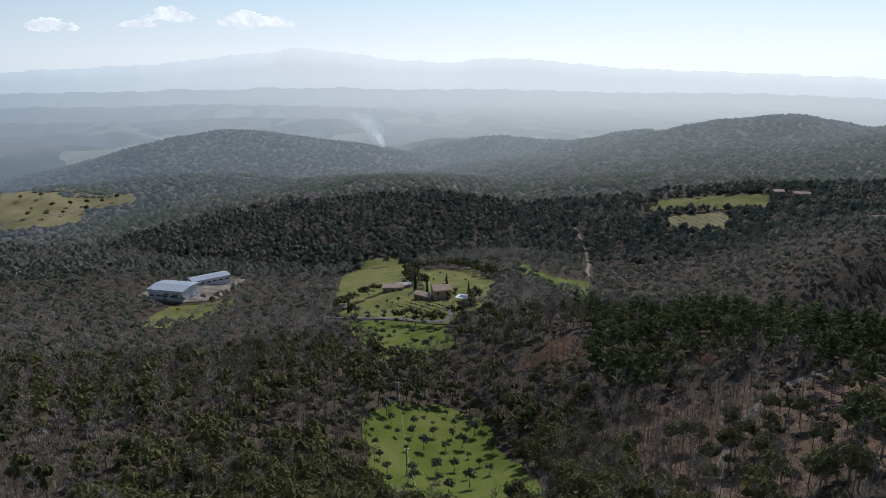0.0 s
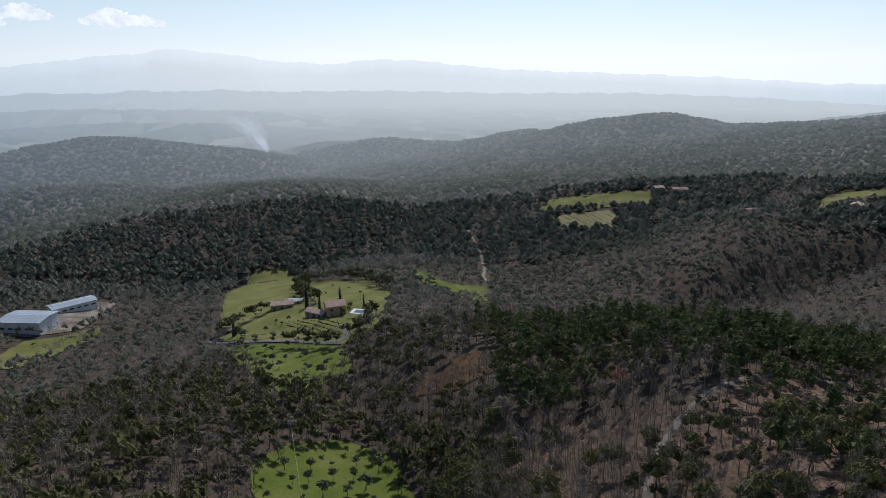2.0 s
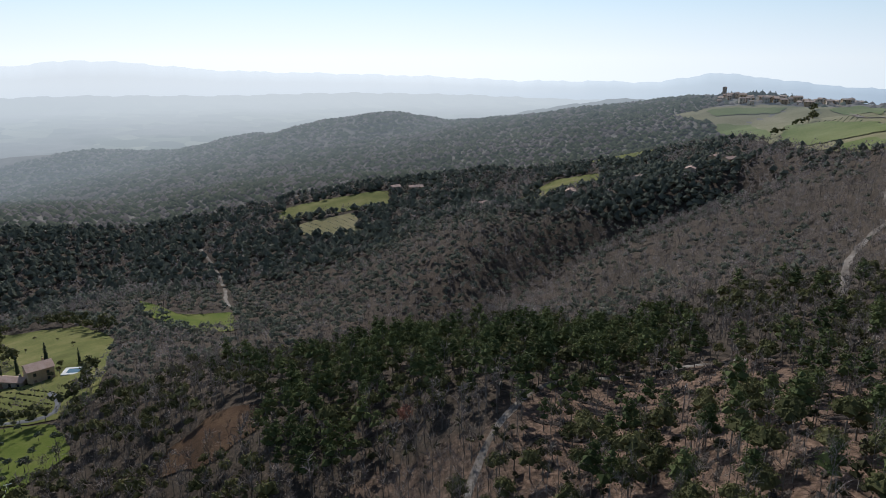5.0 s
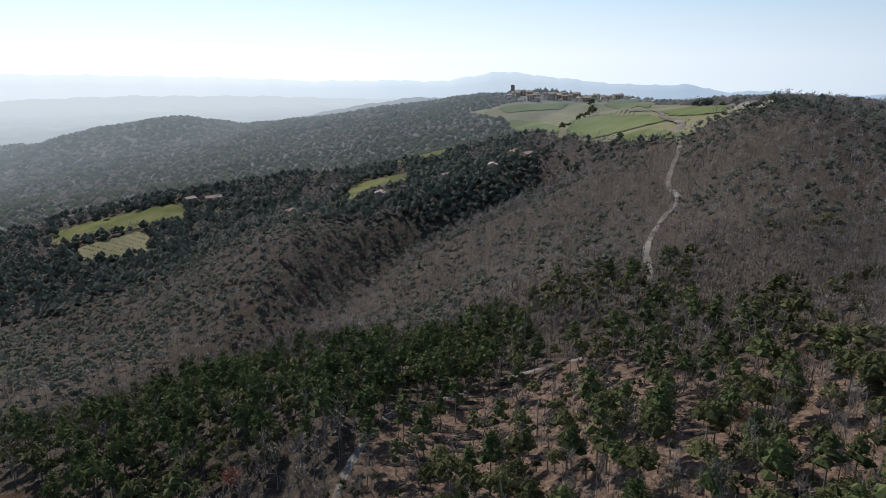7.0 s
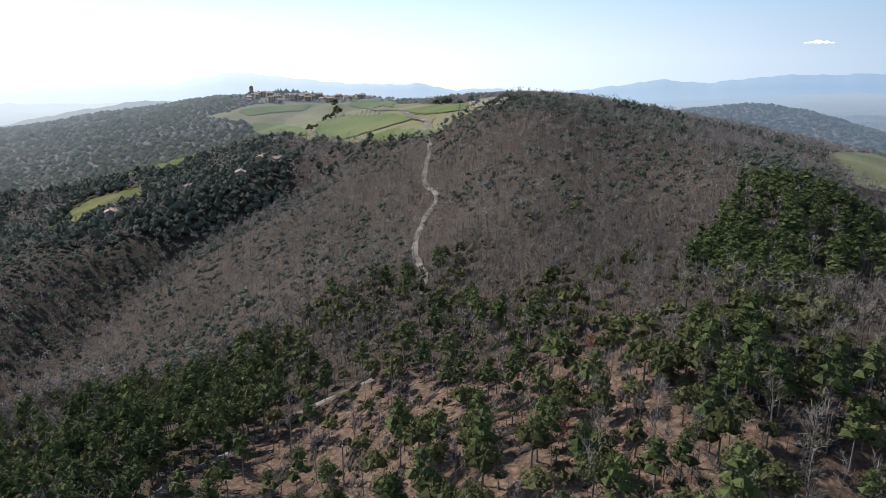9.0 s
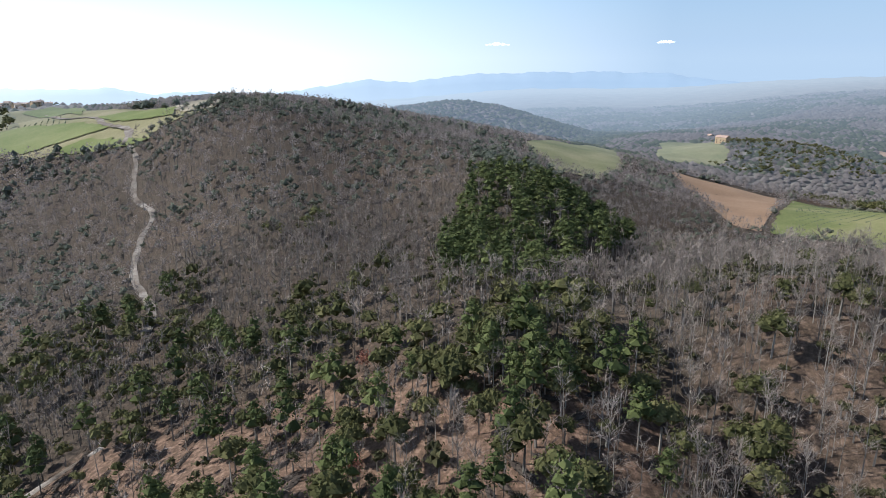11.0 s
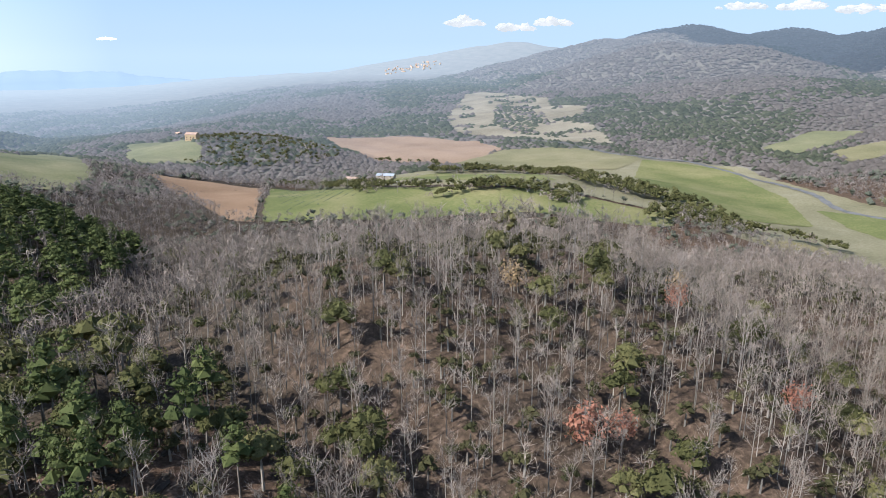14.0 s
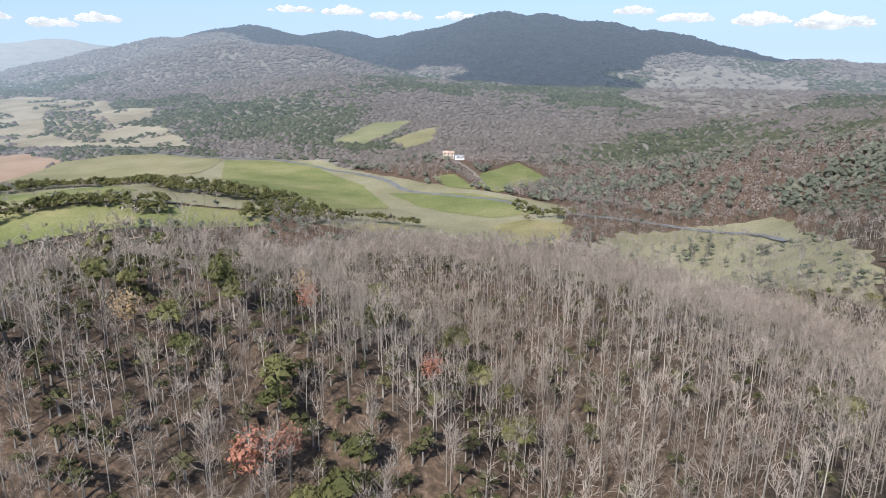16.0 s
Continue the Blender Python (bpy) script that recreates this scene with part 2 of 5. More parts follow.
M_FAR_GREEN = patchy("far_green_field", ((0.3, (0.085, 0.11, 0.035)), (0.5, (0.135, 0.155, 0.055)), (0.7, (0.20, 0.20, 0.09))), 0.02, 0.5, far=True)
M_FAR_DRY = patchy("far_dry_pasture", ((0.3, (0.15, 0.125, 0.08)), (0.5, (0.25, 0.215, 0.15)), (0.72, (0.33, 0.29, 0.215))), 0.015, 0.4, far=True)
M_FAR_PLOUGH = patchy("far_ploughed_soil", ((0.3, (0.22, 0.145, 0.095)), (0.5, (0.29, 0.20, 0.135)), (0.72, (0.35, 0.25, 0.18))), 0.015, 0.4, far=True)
M_TRACK = patchy("pale_gravel", ((0.3, (0.08, 0.06, 0.042)), (0.5, (0.19, 0.16, 0.13)), (0.72, (0.38, 0.345, 0.30))), 0.12, 1.5)
M_ROAD = patchy("worn_asphalt", ((0.3, (0.10, 0.10, 0.10)), (0.7, (0.20, 0.195, 0.19))), 0.1, 1.5)


# ---- the lie of the land ----
CENTRE_X, CENTRE_Y, FIRST, GROWTH = 40.0, 40.0, 45.0, 1.4
LAND = []


def ring(*heights):
    """Heights of the land round the place, clockwise from +y, every 10 degrees; each ring is 1.4 times as wide as the last."""
    LAND.append(heights)


ring(84, 85, 86, 86, 87, 86, 85, 83, 81, 79, 77, 76, 75, 76, 78, 82, 85, 89, 92, 95, 98, 101, 102, 101, 100, 98, 95, 93, 91, 89, 88, 88, 88, 87, 86, 85)  # about 32 m out
ring(81, 81, 82, 85, 87, 88, 89, 87, 85, 83, 81, 81, 82, 83, 84, 85, 87, 89, 92, 95, 97, 98, 98, 97, 96, 95, 93, 91, 89, 86, 84, 82, 82, 82, 83, 82)  # about 45 m out
ring(77, 77, 79, 83, 87, 90, 92, 91, 89, 87, 86, 87, 88, 89, 91, 89, 87, 89, 93, 95, 96, 95, 94, 93, 93, 92, 91, 89, 86, 83, 80, 77, 75, 76, 79, 79)  # about 63 m out
ring(72, 72, 75, 80, 87, 92, 93, 94, 93, 89, 91, 95, 93, 96, 99, 93, 85, 91, 95, 96, 94, 91, 89, 88, 89, 90, 89, 87, 84, 81, 77, 72, 68, 67, 74, 75)  # about 88 m out
ring(63, 64, 74, 76, 82, 92, 90, 97, 99, 90, 101, 107, 102, 108, 101, 93, 82, 96, 98, 94, 90, 85, 82, 82, 85, 88, 88, 86, 82, 78, 75, 70, 63, 57, 59, 63)  # about 123 m out
ring(54, 56, 77, 72, 68, 83, 81, 91, 103, 100, 116, 112, 107, 112, 97, 89, 87, 98, 92, 87, 82, 74, 72, 76, 81, 86, 86, 83, 79, 76, 74, 71, 62, 49, 39, 43)  # about 173 m out
ring(56, 60, 68, 68, 63, 66, 73, 86, 93, 79, 75, 87, 86, 86, 79, 83, 84, 79, 70, 68, 67, 58, 62, 69, 76, 81, 82, 79, 76, 73, 71, 66, 55, 55, 49, 31)  # about 242 m out
ring(44, 44, 38, 47, 36, 69, 69, 93, 77, 121, 81, 83, 64, 76, 71, 61, 70, 56, 51, 34, 53, 51, 59, 65, 68, 70, 72, 72, 71, 69, 65, 54, 36, 32, 36, 30)  # about 339 m out
ring(17, 6, 7, 41, 2, 56, 50, 108, 92, 118, 25, 32, 32, 15, 27, 13, 49, 27, 51, 3, 50, 91, 77, 67, 58, 54, 58, 61, 63, 62, 56, 42, 20, 8, 3, 26)  # about 474 m out
ring(6, -10, -3, 65, 36, 54, 70, 148, 123, 96, 83, 44, 62, 65, 84, 64, 32, 26, 46, 27, 30, 114, 99, 73, 52, 41, 42, 46, 50, 50, 45, 31, 12, 6, -7, -19)  # about 664 m out
ring(-45, -42, -18, -12, 15, 52, 100, 117, 18, 31, 56, 33, 0, 27, 13, 29, 11, 51, 19, 43, 75, 102, 100, 76, 51, 35, 30, 30, 31, 31, 31, 30, 0, -35, -52, -57)  # about 930 m out
ring(-85, -80, -45, -25, 12, 76, 91, 104, -25, -15, -10, 45, 21, 14, 26, 36, 47, 57, 44, 57, 84, 94, 88, 70, 49, 32, 20, 14, 9, 5, 6, -45, -62, -72, -82, -85)  # about 1302 m out
ring(-115, -115, -105, -85, -50, 10, 20, -50, -112, -60, -5, 24, 36, 17, 51, 67, 124, 97, 82, 83, 91, 88, 71, 57, 42, 27, 12, -0, -12, -24, -80, -95, -110, -115, -115, -115)  # about 1822 m out
ring(-125, -125, -125, -125, -125, -125, -125, -125, -125, -125, -7, -61, 22, 53, 76, 104, 121, 102, 87, 84, 83, 70, 48, 41, 34, 21, 5, -13, -32, -55, -82, -125, -125, -125, -125, -125)  # about 2551 m out
ring(-130, -130, -130, -130, -130, -130, -130, -130, -130, -130, -130, -104, 25, 86, 32, -111, -206, -144, -62, -28, -25, -8, 11, 22, 23, 15, -1, -23, -52, -89, -130, -130, -130, -130, -130, -130)  # about 3572 m out
LAND = np.array(LAND, float)
CENTRE_Z = float(LAND[1].mean())
PEAKS = []


def peak(x, y, top, slope, rounding):
    """A summit or knoll of a ridge, which falls away evenly on all sides."""
    PEAKS.append((x, y, top, slope, rounding))


peak(1614, -2125, 144, 0.24, 60)
peak(1346, -2176, 207, 0.26, 60)
peak(1110, -2293, 247, 0.27, 80)
peak(845, -2499, 238, 0.27, 60)
peak(641, -2553, 222, 0.25, 60)
peak(452, -2586, 256, 0.27, 50)
peak(241, -2606, 313, 0.3, 40)
peak(95, -2612, 303, 0.3, 60)
peak(-92, -2610, 278, 0.28, 60)
peak(-295, -2592, 246, 0.28, 60)
peak(-452, -2466, 196, 0.27, 60)
peak(-613, -2429, 158, 0.25, 60)
peak(-774, -2275, 146, 0.22, 80)
peak(-929, -2214, 137, 0.22, 80)
peak(2780, -3494, 242, 0.2, 50)
peak(2907, -3394, 217, 0.2, 80)
peak(2651, -3589, 212, 0.2, 60)
peak(3114, -3146, 158, 0.17, 80)
peak(3178, -2868, 68, 0.16, 80)
peak(3258, -2472, 54, 0.13, 80)
peak(1516, -35, 60, 0.3, 60)
peak(1540, 47, 48, 0.28, 60)
peak(1489, -104, 51, 0.33, 60)
peak(1460, -159, 38, 0.4, 50)
peak(1577, 148, 34, 0.2, 80)
peak(-397, 1438, -17, 0.22, 90)
peak(-488, 1355, -26, 0.22, 80)
peak(-276, 1484, -39, 0.2, 80)
peak(862, -366, 44, 0.22, 50)
peak(793, -382, 38, 0.2, 50)
peak(944, 699, 93, 0.15, 60)
peak(909, -1723, 180, 0.3, 80)
peak(732, -1689, 171, 0.3, 80)
peak(838, -1705, 163, 0.27, 80)


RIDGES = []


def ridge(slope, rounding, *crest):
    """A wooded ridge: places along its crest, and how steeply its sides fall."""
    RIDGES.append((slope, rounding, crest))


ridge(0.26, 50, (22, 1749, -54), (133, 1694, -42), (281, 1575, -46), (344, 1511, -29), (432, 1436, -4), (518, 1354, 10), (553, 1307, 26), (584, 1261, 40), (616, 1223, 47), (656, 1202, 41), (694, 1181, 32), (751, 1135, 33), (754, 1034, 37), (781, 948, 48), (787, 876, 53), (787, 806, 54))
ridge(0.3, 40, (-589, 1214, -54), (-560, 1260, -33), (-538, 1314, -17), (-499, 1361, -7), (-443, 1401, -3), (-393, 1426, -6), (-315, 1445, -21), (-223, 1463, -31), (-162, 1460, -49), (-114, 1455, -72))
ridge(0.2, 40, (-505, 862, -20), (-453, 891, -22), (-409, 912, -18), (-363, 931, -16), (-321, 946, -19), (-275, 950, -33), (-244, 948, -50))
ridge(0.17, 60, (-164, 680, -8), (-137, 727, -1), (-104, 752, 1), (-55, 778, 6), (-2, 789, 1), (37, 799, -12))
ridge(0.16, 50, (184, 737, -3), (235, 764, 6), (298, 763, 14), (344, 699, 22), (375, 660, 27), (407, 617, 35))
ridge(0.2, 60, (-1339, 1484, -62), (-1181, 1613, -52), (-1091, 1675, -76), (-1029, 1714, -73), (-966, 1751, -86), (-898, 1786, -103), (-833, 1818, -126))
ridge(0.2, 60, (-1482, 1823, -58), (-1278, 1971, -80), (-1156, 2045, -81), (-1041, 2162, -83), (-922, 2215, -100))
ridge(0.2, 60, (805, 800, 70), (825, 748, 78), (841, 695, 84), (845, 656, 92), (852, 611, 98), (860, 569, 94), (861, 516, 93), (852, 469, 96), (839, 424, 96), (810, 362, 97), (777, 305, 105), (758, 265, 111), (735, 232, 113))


GULLY = [(95, 300), (165, 302), (245, 348), (312, 370), (385, 364), (450, 345)]


def spline(f):
    return ((1 - f) ** 3 / 6, (3 * f ** 3 - 6 * f * f + 4) / 6, (-3 * f ** 3 + 3 * f * f + 3 * f + 1) / 6, f ** 3 / 6)


def height(x, y):
    """The ground's height: the smooth land and small swells."""
    x, y = np.asarray(x, float), np.asarray(y, float)
    dx, dy = x - CENTRE_X, y - CENTRE_Y
    u = np.clip(np.log(np.maximum(np.hypot(dx, dy), 1) / FIRST) / math.log(GROWTH) + 1, 0, len(LAND) - 3.001)
    v = np.degrees(np.arctan2(dx, dy)) % 360 / 10
    i, j = u.astype(int), v.astype(int)
    bu, bv = spline(u - i), spline(v - j)
    z, cut = 0.0, np.zeros(x.shape)
    for a in range(4):
        for b in range(4):
            z = z + bu[a] * bv[b] * LAND[i + a, (j + b - 1) % 36]
    for px, py, top, slope, rounding in PEAKS:
        z = np.maximum(z, top - slope * (np.sqrt((x - px) ** 2 + (y - py) ** 2 + rounding ** 2) - rounding))
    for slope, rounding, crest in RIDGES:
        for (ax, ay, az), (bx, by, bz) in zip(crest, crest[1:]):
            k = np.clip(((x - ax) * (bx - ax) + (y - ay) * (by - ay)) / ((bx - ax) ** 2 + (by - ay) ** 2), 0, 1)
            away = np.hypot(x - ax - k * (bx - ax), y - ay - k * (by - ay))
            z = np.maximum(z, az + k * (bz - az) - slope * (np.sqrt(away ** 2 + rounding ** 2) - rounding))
    for (ax, ay), (bx, by) in zip(GULLY, GULLY[1:]):
        k = np.clip(((x - ax) * (bx - ax) + (y - ay) * (by - ay)) / ((bx - ax) ** 2 + (by - ay) ** 2), 0, 1)
        cut = np.maximum(cut, np.exp(-((x - ax - k * (bx - ax)) ** 2 + (y - ay - k * (by - ay)) ** 2) / 30 ** 2))
    z = z - 20 * cut
    near = np.exp(-((dx * dx + dy * dy) / 24.0 ** 2) ** 2)
    z = z * (1 - near) + CENTRE_Z * near
    far = np.clip(np.hypot(dx, dy) / 900, 0.15, 2.5)
    z = z + far * (1.6 * np.sin(x / 41 + 0.4 * np.sin(y / 57)) * np.sin(y / 37 + 1.3) + 0.9 * np.sin(x / 17 + y / 23) * np.sin(y / 15 - x / 29))
    return z


def mesh_from(name, verts, faces, mats, face_mats=None, smooth=False, tone=None):
    """A mesh from arrays of corners and of triangles or quads."""
    me = bpy.data.meshes.new(name)
    faces = np.asarray(faces, np.int32)
    k = faces.shape[1]
    me.vertices.add(len(verts))
    me.vertices.foreach_set("co", np.asarray(verts, np.float32).ravel())
    me.loops.add(faces.size)
    me.loops.foreach_set("vertex_index", faces.ravel())
    me.polygons.add(len(faces))
    me.polygons.foreach_set("loop_start", np.arange(0, faces.size, k, dtype=np.int32))
    for m in mats:
        me.materials.append(m)
    if face_mats is not None:
        me.polygons.foreach_set("material_index", np.asarray(face_mats, np.int32))
    if tone is not None:
        me.attributes.new("tone", "FLOAT", "POINT").data.foreach_set("value", np.asarray(tone, np.float32))
    me.polygons.foreach_set("use_smooth", np.full(len(faces), smooth))
    me.update(calc_edges=True)
    return me


def inside(x, y, outline):
    """Which of the points lie inside an outline of the plan."""
    x, y = np.asarray(x, float), np.asarray(y, float)
    hit = np.zeros(x.shape, bool)
    for (ax, ay), (bx, by) in zip(outline, outline[1:] + outline[:1]):
        if ay != by:
            hit ^= ((ay > y) != (by > y)) & (x < (bx - ax) * (y - ay) / (by - ay) + ax)
    return hit


def near_line(x, y, line, width):
    """Which of the points lie within a width of a line of the plan."""
    hit = np.zeros(np.shape(x), bool)
    for (ax, ay), (bx, by) in zip(line, line[1:]):
        ux, uy = bx - ax, by - ay
        k = np.clip(((x - ax) * ux + (y - ay) * uy) / (ux * ux + uy * uy), 0, 1)
        hit |= np.hypot(x - ax - k * ux, y - ay - k * uy) < width
    return hit


EVERGREENS = [(149, 85), (170, 86), (166, 72), (162, 58), (148, 49), (131, 55), (122, 62), (126, 70), (135, 77)], [(179, 114), (213, 118), (208, 106), (180, 87), (164, 86), (149, 85), (171, 99)]
CLEARING = [(84, 150), (107, 163), (146, 161), (166, 146), (168, 120), (163, 95), (153, 79), (140, 66), (142, 46), (116, 44), (96, 58), (86, 80), (78, 110), (72, 130)]


LEAFY_SLOPE = [(70, 60), (130, 40), (175, 0), (170, -90), (60, -120), (-20, -60), (40, 20)]


def land_mesh(r0, r1, growth, steps):
    count = max(2, int(math.log(r1 / r0) / math.log(growth)))
    r = r0 * (r1 / r0) ** (np.arange(count + 1) / count)
    if r0 < 1:
        r, count = np.concatenate([[0.01], r]), count + 1
    a = np.arange(steps) * 2 * math.pi / steps
    x = CENTRE_X + np.outer(r, np.sin(a))
    y = CENTRE_Y + np.outer(r, np.cos(a))
    v = np.stack([x, y, height(x, y)], -1).reshape(-1, 3)
    i, j = np.meshgrid(np.arange(count), np.arange(steps), indexing="ij")
    k = (j + 1) % steps
    return v, np.stack([i * steps + j, (i + 1) * steps + j, (i + 1) * steps + k, i * steps + k], -1).reshape(-1, 4)


v, f = land_mesh(0.9, 700, 1.038, 360)
me = mesh_from("ground", v, f[:, ::-1], [M_GROUND], smooth=True)
soft = np.zeros(len(v))
for sx, sy in ((0, 0), (6, 0), (-6, 0), (0, 6), (0, -6)):
    soft += inside(v[:, 0] + sx, v[:, 1] + sy, CLEARING) / 5
me.attributes.new("earth", "FLOAT", "POINT").data.foreach_set("value", np.maximum(np.maximum(np.maximum(soft, 0.6 * inside(v[:, 0], v[:, 1], [(28, 92), (60, 98), (88, 118), (85, 150), (60, 168), (32, 155)])), 0.55 * (v[:, 1] < -290)), 0.3 * inside(v[:, 0], v[:, 1], LEAFY_SLOPE)).astype(np.float32))
tagged(new("ground", me), "hilly woodland ground with leaf litter and pink bare earth", "ground", kind="structure")
v, f = land_mesh(700, 4850, 1.015, 440)
tagged(new("backdrop_land", mesh_from("backdrop_land", v, f[:, ::-1], [M_FAR], smooth=True)), "far hazy plain and wooded mountain ranges", "backdrop", kind="structure")


# ---- fields, lanes and roads ----
OPEN_LAND, LINES = [], []


def field(name, label, mat, outline, lift=0.35, fray=1.2, trees=True):
    """A field that lies on the land: an outline of the plan, filled in rings round its middle."""
    edge = []
    for (ax, ay), (bx, by) in zip(outline, outline[1:] + outline[:1]):
        n = max(2, int(math.hypot(bx - ax, by - ay) / 5))
        edge += [(ax + (bx - ax) * k / n, ay + (by - ay) * k / n) for k in range(n)]
    e = np.array(edge)
    e = (np.roll(e, 1, 0) + 2 * e + np.roll(e, -1, 0)) / 4
    s = np.arange(len(e))
    mid = e.mean(0)
    out = (e - mid) / (np.linalg.norm(e - mid, axis=1)[:, None] + 1e-6)
    e = e + out * (np.sin(s * 1.7 + mid[0]) * np.sin(s * 0.63) * fray)[:, None]
    rings = max(4, int(np.linalg.norm(e - mid, axis=1).max() / 7))
    k = (np.arange(1, rings + 1) / rings)[:, None, None]
    xy = (mid + (e - mid) * k).reshape(-1, 2)
    xy = np.concatenate([mid[None], xy])
    v = np.column_stack([xy, height(xy[:, 0], xy[:, 1]) + lift])
    n = len(e)
    tri = [(0, 1 + a, 1 + (a + 1) % n) for a in range(n)]
    for q in range(rings - 1):
        o, p = 1 + q * n, 1 + (q + 1) * n
        for a in range(n):
            b = (a + 1) % n
            tri += [(o + a, p + a, p + b), (o + a, p + b, o + b)]
    tri = np.array(tri)
    if np.cross(v[tri[0, 1], :2] - v[tri[0, 0], :2], v[tri[0, 2], :2] - v[tri[0, 0], :2]) < 0:
        tri = tri[:, ::-1]
    tagged(new(name, mesh_from(name, v, tri, [mat], smooth=True)), label, "field", kind="structure")
    if trees:
        OPEN_LAND.append(outline)


def lane(name, label, mat, line, width, lift=0.45, clear=1.0):
    """A road or track that follows the land."""
    p = np.array(line, float)
    pts = []
    for i in range(len(p) - 1):
        a, b, c, d = p[max(i - 1, 0)], p[i], p[i + 1], p[min(i + 2, len(p) - 1)]
        n = max(2, int(np.linalg.norm(c - b) / 3))
        for k in range(n):
            t = k / n
            pts.append(0.5 * (2 * b + (c - a) * t + (2 * a - 5 * b + 4 * c - d) * t * t + (3 * b - a - 3 * c + d) * t ** 3))
    pts = np.array(pts + [p[-1]])
    way = np.gradient(pts, axis=0)
    side = np.stack([-way[:, 1], way[:, 0]], -1) / (np.linalg.norm(way, axis=1)[:, None] + 1e-9)
    w = width / 2 * (1 + 0.18 * np.sin(np.arange(len(pts)) * 0.9))[:, None]
    cols = [pts + side * w * k for k in (-1, -0.4, 0.4, 1)]
    mid = height(pts[:, 0], pts[:, 1])
    v = []
    for c, drop in zip(cols, (-0.6, 0, 0, -0.6)):
        v.append(np.column_stack([c, np.maximum(height(c[:, 0], c[:, 1]), mid) + lift + drop * 0.4]))
    v = np.concatenate(v)
    n = len(pts)
    f = [(q * n + i, q * n + i + 1, (q + 1) * n + i + 1, (q + 1) * n + i) for q in range(3) for i in range(n - 1)]
    tagged(new(name, mesh_from(name, v, np.array(f)[:, ::-1], [mat], smooth=True)), label, "road", kind="structure")
    LINES.append((line, width * 0.5 + clear))


field("farm_meadow", "green meadow round the hill farm", M_MEADOW, [(-58, 335), (-70, 430), (-78, 500), (-66, 566), (-36, 570), (-14, 486), (20, 450), (32, 400), (24, 340), (15, 292), (3, 286), (-24, 308)], 0.28)
field("valley_pasture", "rough tan pasture along the valley floor", M_DRY, [(610, -300), (570, -440), (430, -655), (310, -660), (170, -530), (100, -488), (36, -415), (60, -310), (150, -310), (240, -350), (345, -295), (420, -272)], 0.4)
field("bracken_clearing", "rusty bracken clearing on the wooded slope", M_BRACKEN, [(22, 224), (34, 232), (52, 226), (56, 214), (42, 207), (26, 210)], 0.35, 3.0)
field("olive_grove_grass", "bright green grass of the lower olive grove", M_LUSH, [(-24, 176), (-17, 192), (3, 200), (14, 186), (16, 166), (22, 136), (20, 112), (4, 108), (-14, 128)], 0.3)
field("upper_grove_grass", "bright green grass of the upper olive grove", M_LUSH, [(-51, 318), (-23, 304), (3, 284), (5, 256), (-5, 248), (-18, 231), (-34, 264)], 0.4)
field("hill_meadow", "smooth green meadow on a rounded hill", M_MEADOW, [(-75, 490), (-63, 560), (-35, 565), (-24, 510), (-32, 428), (-31, 379), (-52, 380), (-62, 427)], 0.45)
field("dry_pasture", "green pasture with dry patches behind the farmhouse", M_MEADOW, [(-25, 432), (-6, 469), (18, 445), (27, 397), (21, 350), (5, 352), (-13, 374)], 0.45)
field("farm_lawn", "green lawn beside the farm lane", M_MEADOW, [(-51, 366), (-29, 343), (-22, 313), (-41, 321)], 0.42)
field("vineyard_ground", "rough green ground of a small vineyard", M_MEADOW, [(-26, 335), (-12, 360), (5, 319), (2, 296), (-19, 307)], 0.4)
field("pool_lawn", "green lawn round the swimming pool", M_MEADOW, [(3, 333), (8, 347), (18, 340), (12, 297), (4, 286)], 0.42)
field("hall_lawn", "green bank below the white halls", M_MEADOW, [(-158, 325), (-160, 372), (-146, 378), (-130, 402), (-126, 374), (-142, 322)], 0.5)
field("hall_yard", "pale gravel yard round the halls", M_TRACK, [(-190, 392), (-160, 470), (-142, 466), (-138, 420), (-140, 392), (-162, 378)], 0.5)
field("hillside_pasture", "pale pasture with bushes on a far slope", M_PALE, [(-804, 1212), (-523, 853), (-469, 846), (-396, 856), (-390, 826), (-434, 804), (-422, 765), (-442, 748), (-491, 729)], 0.6, 3.0)
field("valley_meadow", "narrow green meadow along the valley floor", M_LUSH, [(58, 502), (60, 479), (66, 447), (81, 437), (100, 439), (92, 389), (77, 388), (65, 408), (57, 435), (53, 463)], 0.5)
field("sloping_field", "broad light green field on the far slope", M_MEADOW, [(197, 654), (221, 674), (265, 662), (312, 640), (294, 598), (260, 610), (202, 632)], 0.6)
field("young_orchard_ground", "pale green field with rows of saplings", M_PALE, [(206, 608), (258, 602), (240, 549), (199, 580)], 0.6)
field("ridge_field", "green field on the ridge", M_MEADOW, [(344, 482), (434, 531), (460, 498), (442, 477), (387, 478)], 0.6)
field("upper_ridge_field", "light green field among olive trees", M_MEADOW, [(502, 584), (532, 556), (580, 538), (563, 512), (513, 508)], 0.7)
field("village_hillside", "wide tan-green pasture on the village hill", M_FAR_PALE, [(708, 631), (743, 611), (786, 587), (834, 554), (803, 469), (803, 408), (600, 283), (695, 280), (711, 252), (690, 231), (465, 196), (469, 215), (466, 229), (456, 236), (483, 276), (523, 335), (565, 392), (611, 454), (669, 531), (697, 560)], 0.4, 3.0)
field("village_field", "bright green terraced field below the village", M_FAR_GREEN, [(673, 454), (655, 406), (606, 333), (535, 286), (536, 301), (542, 324), (544, 357), (578, 400)], 1.2, 3.0)
field("lower_village_field", "green field with faint olive rows", M_FAR_GREEN, [(697, 551), (717, 523), (625, 438), (589, 416), (611, 454), (672, 534)], 1.2, 3.0)
